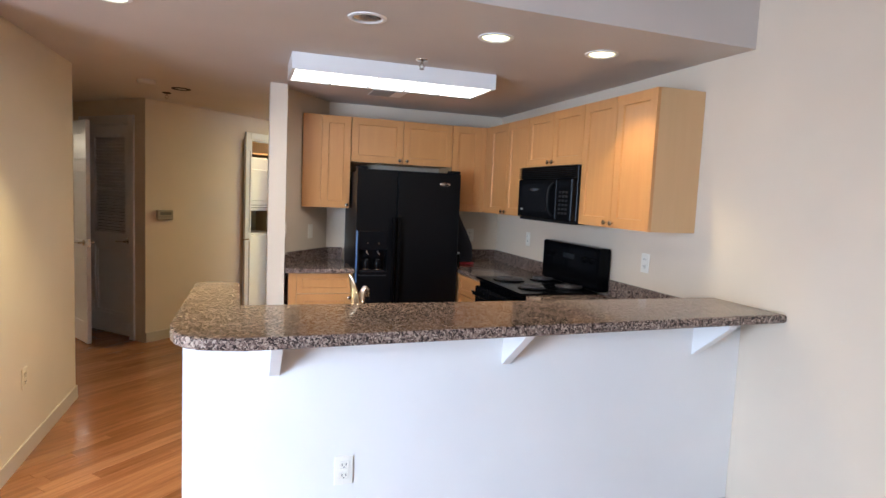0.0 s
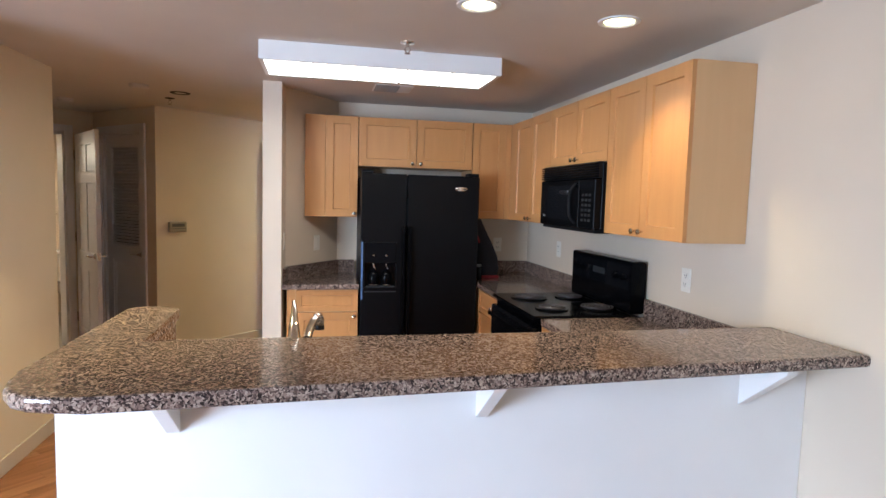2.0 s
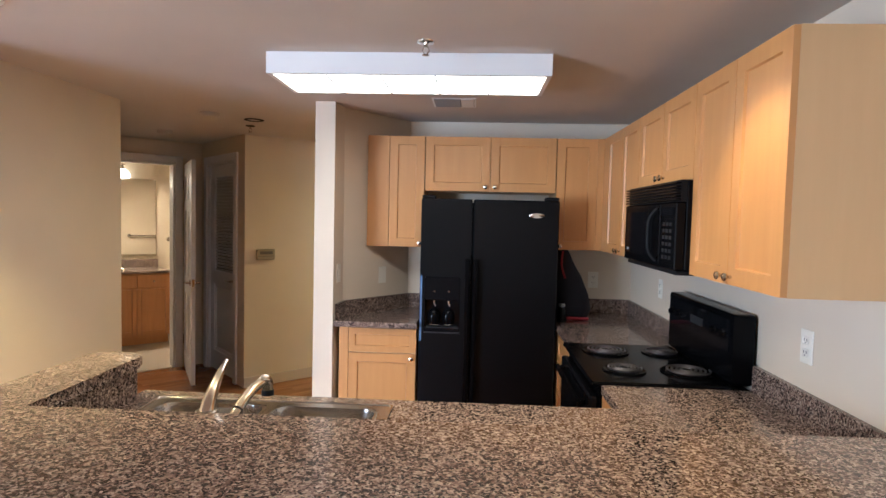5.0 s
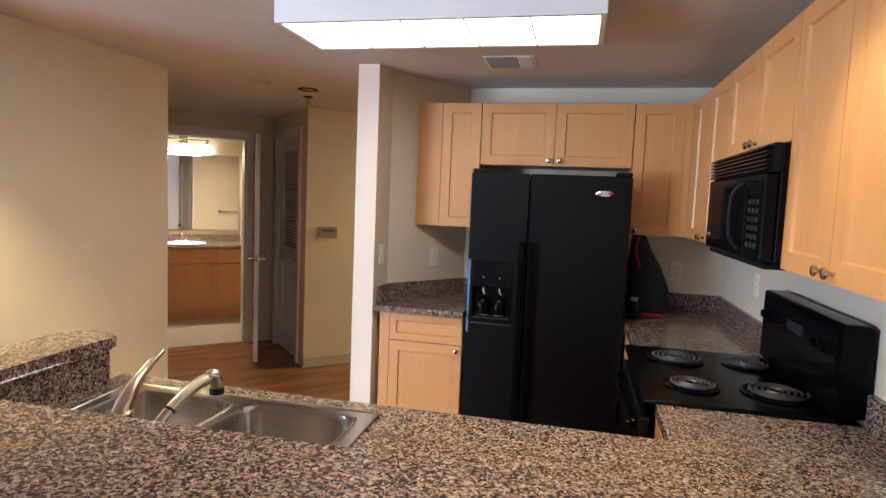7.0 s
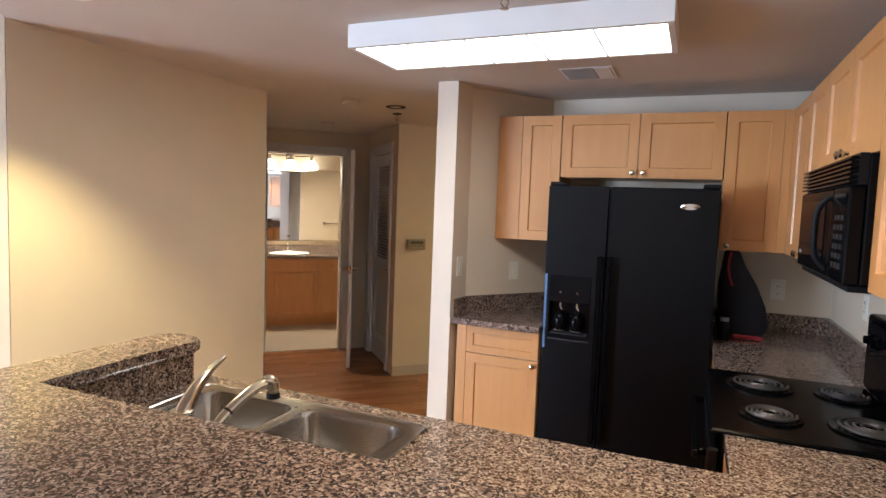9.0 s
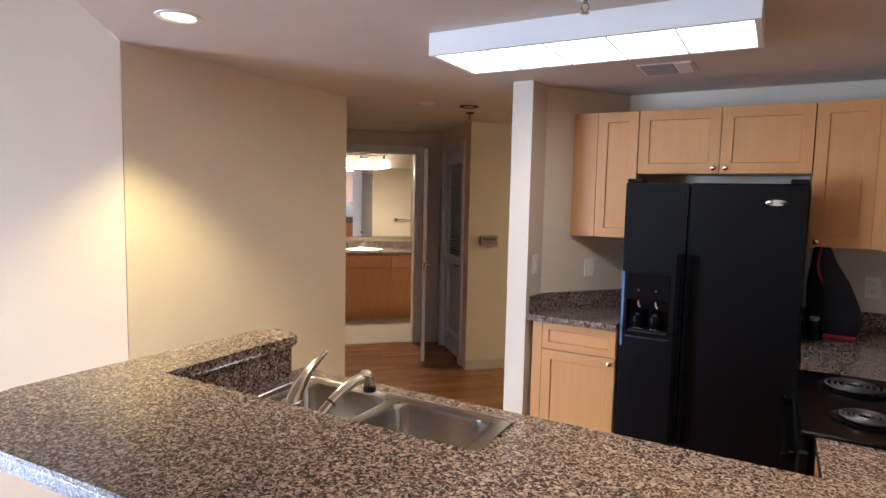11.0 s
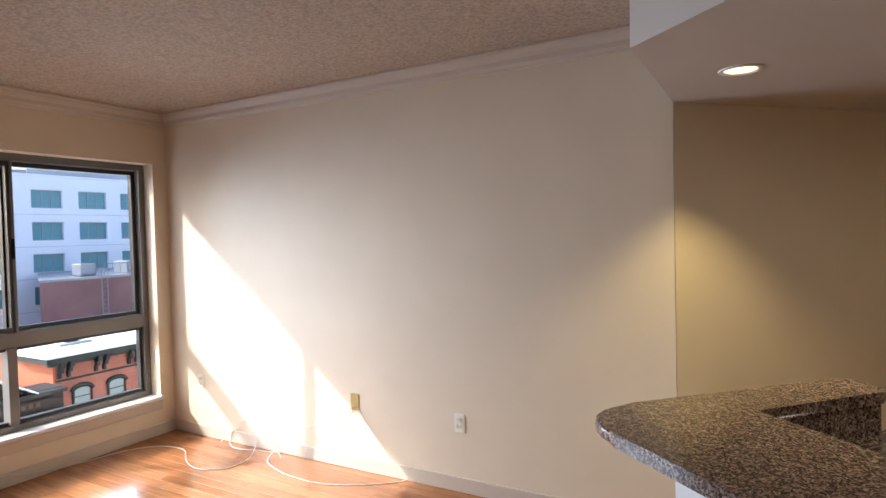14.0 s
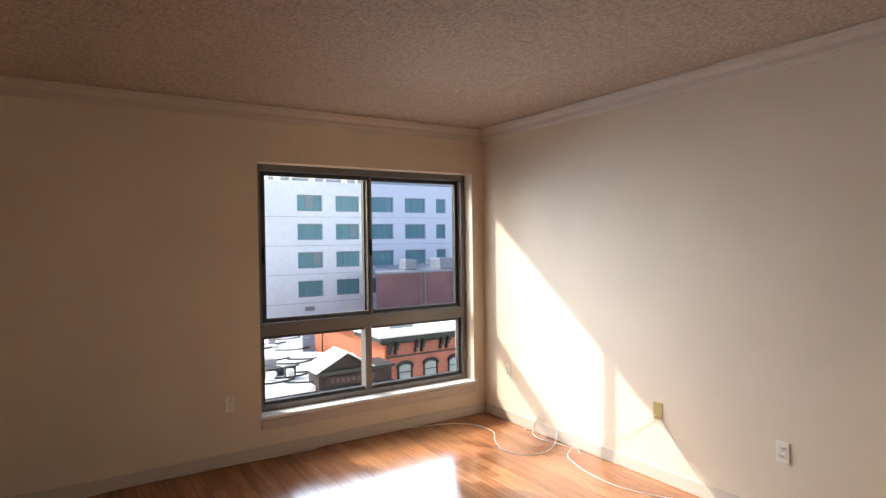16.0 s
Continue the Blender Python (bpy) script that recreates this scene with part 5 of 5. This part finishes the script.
def brick_block():
    D = 46.0
    u, y0 = EU - D, EV + 0.455 * D
    t = thing("brick_block", "dull red brick building with plant on its flat roof", "building", (u, y0 + 8, -16), LF)
    top = EZ - 0.0635 * D
    part("wall", prism(block([(46, 0.492), (46, 0.95), (58, 0.95), (58, 0.492)]), -18, top), BRICK_D, t)
    part("coping", prism(block([(45.85, 0.490), (45.85, 0.95), (58.2, 0.95), (58.2, 0.490)]), top + 0.001, top + 0.18), GREYM, t)
    a = part("air_unit", boxes((u - 2.5, u - 1.2, EV + 0.570 * D, EV + 0.597 * D, top + 0.25, top + 1.15), bevel=0.05), GREYM, t, "grey rooftop air unit")
    part("unit_stand", boxes((u - 2.4, u - 2.3, EV + 0.573 * D, EV + 0.575 * D, top + 0.18, top + 0.25), (u - 1.4, u - 1.3, EV + 0.592 * D, EV + 0.595 * D, top + 0.18, top + 0.25)), GREYM, a)
    part("air_unit", boxes((u - 3.0, u - 1.2, EV + 0.652 * D, EV + 0.690 * D, top + 0.2, top + 1.2), bevel=0.05), GREYM, t)
    bm = bmesh.new()
    for r in (0.603, 0.617, 0.631, 0.645):
        tube(bm, [(u - 0.6, EV + r * D, top + 0.1), (u - 0.6, EV + r * D, top + 1.1)], 0.03, 6)
    tube(bm, [(u - 0.6, EV + 0.603 * D, top + 1.1), (u - 0.6, EV + 0.645 * D, top + 1.1)], 0.03, 6)
    part("roof_rail", bm, GREYM, t)
    bm = bmesh.new()
    for r in (0.588, 0.598):
        tube(bm, [(u + 0.15, EV + r * D, top + 0.6), (u + 0.15, EV + r * D, top - 9)], 0.03, 6)
    for k in range(24):
        tube(bm, [(u + 0.15, EV + 0.588 * D, top - 0.3 - 0.35 * k), (u + 0.15, EV + 0.598 * D, top - 0.3 - 0.35 * k)], 0.018, 5)
    part("ladder", bm, GREYM, t, "steel wall ladder")


def cornice_house():
    D = 30.0
    u, y0 = EU - D, EV + 0.512 * D
    t = thing("brick_house", "red brick house with a heavy dark bracketed cornice and arched windows", "house", (u, y0 + 5, -16), LF)
    top = EZ - 0.192 * D
    L = 11.0
    part("wall", boxes((u - 3, u, y0, y0 + L, -18, top - 0.0)), BRICK_R, t)
    part("side_wall", boxes((u - 11.2, u - 0.05, y0 - 0.12, y0 - 0.004, -18, top - 0.02)), STUCCO, t, "orange rendered side wall")
    part("roof", boxes((u - 9, u + 0.62, y0 - 0.72, y0 + L, top + 0.28, top + 0.45), bevel=0.03), ROOFW, t, "snow-covered flat roof")
    c = part("cornice", boxes((u + 0.001, u + 0.55, y0 - 0.65, y0 + L, top + 0.02, top + 0.27), (u + 0.001, u + 0.30, y0 - 0.4, y0 + L, top - 0.16, top + 0.019), (u + 0.001, u + 0.10, y0 - 0.05, y0 + L, top - 0.98, top - 0.90), (u - 3.0, u, y0 - 0.65, y0 - 0.13, top + 0.02, top + 0.27)), CORNICE, t, "dark grey-green cornice")
    br = mesh_of("cornice_bracket", boxes((0.12, 0.5, -0.1, 0.1, -0.28, 0.0), (0.12, 0.36, -0.09, 0.09, -0.52, -0.281), (0.0, 0.20, -0.07, 0.07, -0.80, -0.521), bevel=0.02), CORNICE)
    for k in range(12):
        b = new("cornice_bracket", br)
        b.parent, b.location = c, (0, 0.10 + (k // 2) * 1.75 + (k % 2) * 0.42 - 5, top + 16)
    wins = [mesh_of("window", prism_arch(0.36, 0.48, 0.14), DARKWIN2), mesh_of("window_hood", hood(0.50, 0.48, 0.20), CORNICE), mesh_of("window_bar", boxes((0.055, 0.08, -0.36, 0.36, -0.02, 0.02)), CORNICE)]
    for r in (0.5504, 0.6087, 0.667, 0.725):
        for zc in (-0.255, -0.365):
            w = new("window", wins[0])
            w.parent, w.location = t, (0.0, EV + r * D - (y0 + 5), EZ + zc * D + 16)
            for me in wins[1:]:
                h = new(me.name, me)
                h.parent = w
    part("downpipe", tube(bmesh.new(), spline([(u - 9.2, y0 - 0.16, top - 0.5), (u - 9.2, y0 - 0.30, top - 0.6), (u - 9.2, y0 - 0.32, top - 2.0), (u - 9.2, y0 - 0.16, top - 2.4)], 5), 0.05, 6), CORNICE, t, "", True)
    part("chimney", boxes((u - 3, u - 2.4, y0 + 1.8, y0 + 2.4, top + 0.4, top + 1.1)), CORNICE, t)
    part("roof_pipe", tube(bmesh.new(), [(u - 1.5, y0 + 1.0, top + 0.5), (u - 1.5, y0 + 2.6, top + 0.5)], 0.07, 8), GREYM, t, "", True)


def prism_arch(hw, hh, rise, d0=0.012, d1=0.05):
    bm = bmesh.new()
    prof = [(-hw, -hh), (hw, -hh), (hw, hh - rise)] + [(hw * math.cos(a), hh - rise + rise * math.sin(a)) for a in (math.pi * k / 8 for k in range(1, 8))] + [(-hw, hh - rise)]
    a = [bm.verts.new((d0, y, z)) for y, z in prof]
    b = [bm.verts.new((d1, y, z)) for y, z in prof]
    bm.faces.new(a)
    bm.faces.new(b)
    for i in range(len(prof)):
        j = (i + 1) % len(prof)
        bm.faces.new((a[i], a[j], b[j], b[i]))
    bmesh.ops.recalc_face_normals(bm, faces=bm.faces)
    return bm


def hood(hw, hh, rise):
    """An arched hood mould with ears and side strips round a window."""
    bm = bmesh.new()
    pts = [(0.1, hw * math.cos(a), hh - rise + 0.02 + rise * 1.3 * math.sin(a)) for a in (math.pi * k / 10 for k in range(11))]
    tube(bm, pts, 0.11, 6)
    tube(bm, [(0.06, hw - 0.04, hh - rise), (0.06, hw - 0.04, -hh)], 0.05, 6)
    tube(bm, [(0.06, -hw + 0.04, hh - rise), (0.06, -hw + 0.04, -hh)], 0.05, 6)
    box(bm, 0.012, 0.16, -hw, hw, -hh - 0.1, -hh, bevel=0.01)
    return bm


def gable_house():
    D = 26.0
    u = EU - D
    y0, y1 = EV + 0.376 * D, EV + 0.522 * D
    eave, apex = EZ - 0.232 * D, EZ - 0.2027 * D
    ym = EV + 0.427 * D
    t = thing("gabled_house", "dark fronted old shop with a low gable and snowy roof", "house", (u, ym, -16), LF)
    part("wall", boxes((u - 1.4, u, y0, y1, -18, eave)), TIMBER, t, "dark painted front")
    bm = bmesh.new()
    for ya, za, yb, zb in ((y0 - 0.25, eave - 0.05, ym, apex), (ym, apex, y1 - 1.1, eave - 0.05)):
        a = [bm.verts.new((uu, y, z)) for uu in (u + 0.35, u - 1.4) for y, z in ((ya, za), (yb, zb), (yb, zb + 0.07), (ya, za + 0.07))]
        for i in range(4):
            bm.faces.new((a[i], a[(i + 1) % 4], a[4 + (i + 1) % 4], a[4 + i]))
        bm.faces.new(a[:4])
        bm.faces.new(a[4:])
    bmesh.ops.recalc_face_normals(bm, faces=bm.faces)
    part("roof", bm, ROOFW, t, "snow-covered pitched roof")
    bm = bmesh.new()
    a = [bm.verts.new((uu, y, z)) for uu in (u + 0.05, u - 1.2) for y, z in ((y0, eave), (y1 - 1.3, eave), (ym, apex - 0.03))]
    bm.faces.new(a[:3])
    bm.faces.new(a[3:])
    for i in range(3):
        bm.faces.new((a[i], a[(i + 1) % 3], a[3 + (i + 1) % 3], a[3 + i]))
    bmesh.ops.recalc_face_normals(bm, faces=bm.faces)
    part("gable", bm, TIMBER, t, "dark timber gable")
    part("cornice", boxes((u + 0.06, u + 0.35, y0 - 0.1, y1, eave - 0.16, eave - 0.01), (u + 0.06, u + 0.22, y0, y1, eave - 0.95, eave - 0.85)), CORNICE, t)
    sg = part("sign_board", boxes((u + 0.06, u + 0.09, y0 + 0.3, y1 - 0.5, eave - 0.72, eave - 0.33)), TIMBER, t, "dark sign board")
    part("sign_lettering", boxes(*[(u + 0.092, u + 0.10, y0 + 0.55 + 0.27 * k, y0 + 0.70 + 0.27 * k, eave - 0.62, eave - 0.43) for k in range(9)]), LETTERS, sg, "faded unreadable lettering")


def flat_building(label, corners, zr, wall, seed, n):
    """A low flat-roofed building under snow, with boxes and pipes on its roof."""
    z = EZ + zr * corners[0][0]
    pts = block(corners)
    cx, cy = sum(p[0] for p in pts) / len(pts), sum(p[1] for p in pts) / len(pts)
    t = thing("flat_roof_building", label, "building", (cx, cy, -16), LF)
    part("wall", prism(pts, -18, z - 0.25), wall, t)
    part("roof", prism([(cx + (x - cx) * 1.01, cy + (y - cy) * 1.01) for x, y in pts], z - 0.249, z), ROOFW, t, "snow-covered roof")
    rnd = random.Random(seed)
    for k in range(n):
        a, b = rnd.uniform(0.15, 0.85), rnd.uniform(0.15, 0.85)
        D = corners[0][0] * (1 - a) + corners[-1][0] * a
        x, y = EU - D, EV + D * (corners[0][1] * (1 - b) + corners[1][1] * b)
        s = rnd.uniform(0.12, 0.45)
        part("roof_box", boxes((x - s, x + s, y - s * 1.4, y + s * 1.4, z + 0.001, z + rnd.uniform(0.15, 0.6)), bevel=0.03), rnd.choice([GREYM, METAL_W, CORNICE, CORNICE]), t, "rooftop box or hatch")
    bm = bmesh.new()
    for k in range(9):
        a = 0.12 + 0.09 * k
        D = corners[0][0] * (1 - a) + corners[-1][0] * a
        x, y = EU - D, EV + D * (corners[1][1] - 0.02 - 0.013 * (k * 5 % 7))
        tube(bm, spline([(x, y - 1.0, z + 0.12), (x + 0.8, y, z + 0.15), (x + 0.3, y + 1.2, z + 0.12)], 4), 0.05, 6)
    part("roof_pipe", bm, CORNICE, t, "", True)


def roofs():
    flat_building("low building with a bright snow-covered flat roof", [(26.5, 0.10), (26.5, 0.370), (28.2, 0.370), (28.2, 0.48), (33.0, 0.44), (35.0, 0.352), (35.0, 0.10)], -0.256, CORNICE, 5, 12)
    flat_building("low building with a crowded snowy roof behind", [(35.6, 0.05), (35.6, 0.345), (52.0, 0.345), (52.0, 0.05)], -0.198, BRICK_D, 8, 16)


office()
brick_block()
cornice_house()
gable_house()
roofs()
# unseen ground, kept snow-pale so that light bounces up onto the facades
struct("ground", boxes((-900, 900, -900, 900, -18.5, -18.0)), ASPHALT, LF, "street level ground far below")

# ---- floor boards, last: loose strips where the camera looks at them, the rest joined ----
def boards():
    rnd = random.Random(11)
    W = 0.083
    near, rest = [], []
    v = 3.165
    while v > -5.3:
        u = rnd.uniform(-0.9, 0.0)
        while u < 10.0:
            L = rnd.choice([0.5, 0.7, 0.9, 1.1, 1.3])
            # the boards end inside the east wall
            edge = (6.36 + v * math.sin(radians(ANG))) / math.cos(radians(ANG))
            reach = edge if 1.393 + edge * math.sin(radians(ANG)) + v * math.cos(radians(ANG)) < 6.5 else 10.0
            a, b = max(u, 0.0), min(u + L, reach)
            if b - a > 0.02 and v > -3.95 - 0 and not (a > 5.2 and v < -3.9 + (a - 5.1) * 0.93):
                (near if (a < 2.3 and -3.95 < v <= 0.05) else rest).append((a, b, v - W, v))
            u += L
        v -= W
    g = 0.0007
    fl = bpy.data.objects["floor"]
    cache = {}
    for a, b, y0, y1 in near[:330]:
        key = round(b - a, 3)
        if key not in cache:
            bm = bmesh.new()
            box(bm, g, key - g, g, W - g, -0.011, 0.0, bevel=0.0004)
            cache[key] = mesh_of("plank", bm, FLOOR_P)
        o = new("plank", cache[key])
        o.parent = fl
        o.location = (a, y0, 0)
    verts, faces = [], []
    for a, b, y0, y1 in rest + near[330:]:
        i = len(verts)
        e = 0.0004
        verts += [(a + g, y0 + g, -0.011), (b - g, y0 + g, -0.011), (b - g, y1 - g, -0.011), (a + g, y1 - g, -0.011),
                  (a + g, y0 + g, -e), (b - g, y0 + g, -e), (b - g, y1 - g, -e), (a + g, y1 - g, -e),
                  (a + g + e, y0 + g + e, 0), (b - g - e, y0 + g + e, 0), (b - g - e, y1 - g - e, 0), (a + g + e, y1 - g - e, 0)]
        faces += [(i + 8, i + 9, i + 10, i + 11)]
        for k in range(4):
            m = (k + 1) % 4
            faces += [(i + k, i + m, i + 4 + m, i + 4 + k), (i + 4 + k, i + 4 + m, i + 8 + m, i + 8 + k)]
    me = bpy.data.meshes.new("planks")
    me.from_pydata(verts, [], faces)
    me.materials.append(FLOOR_J)
    o = new("planks", me)
    o.parent = fl
    tagged(o, "", "", "", "stuff")


boards()
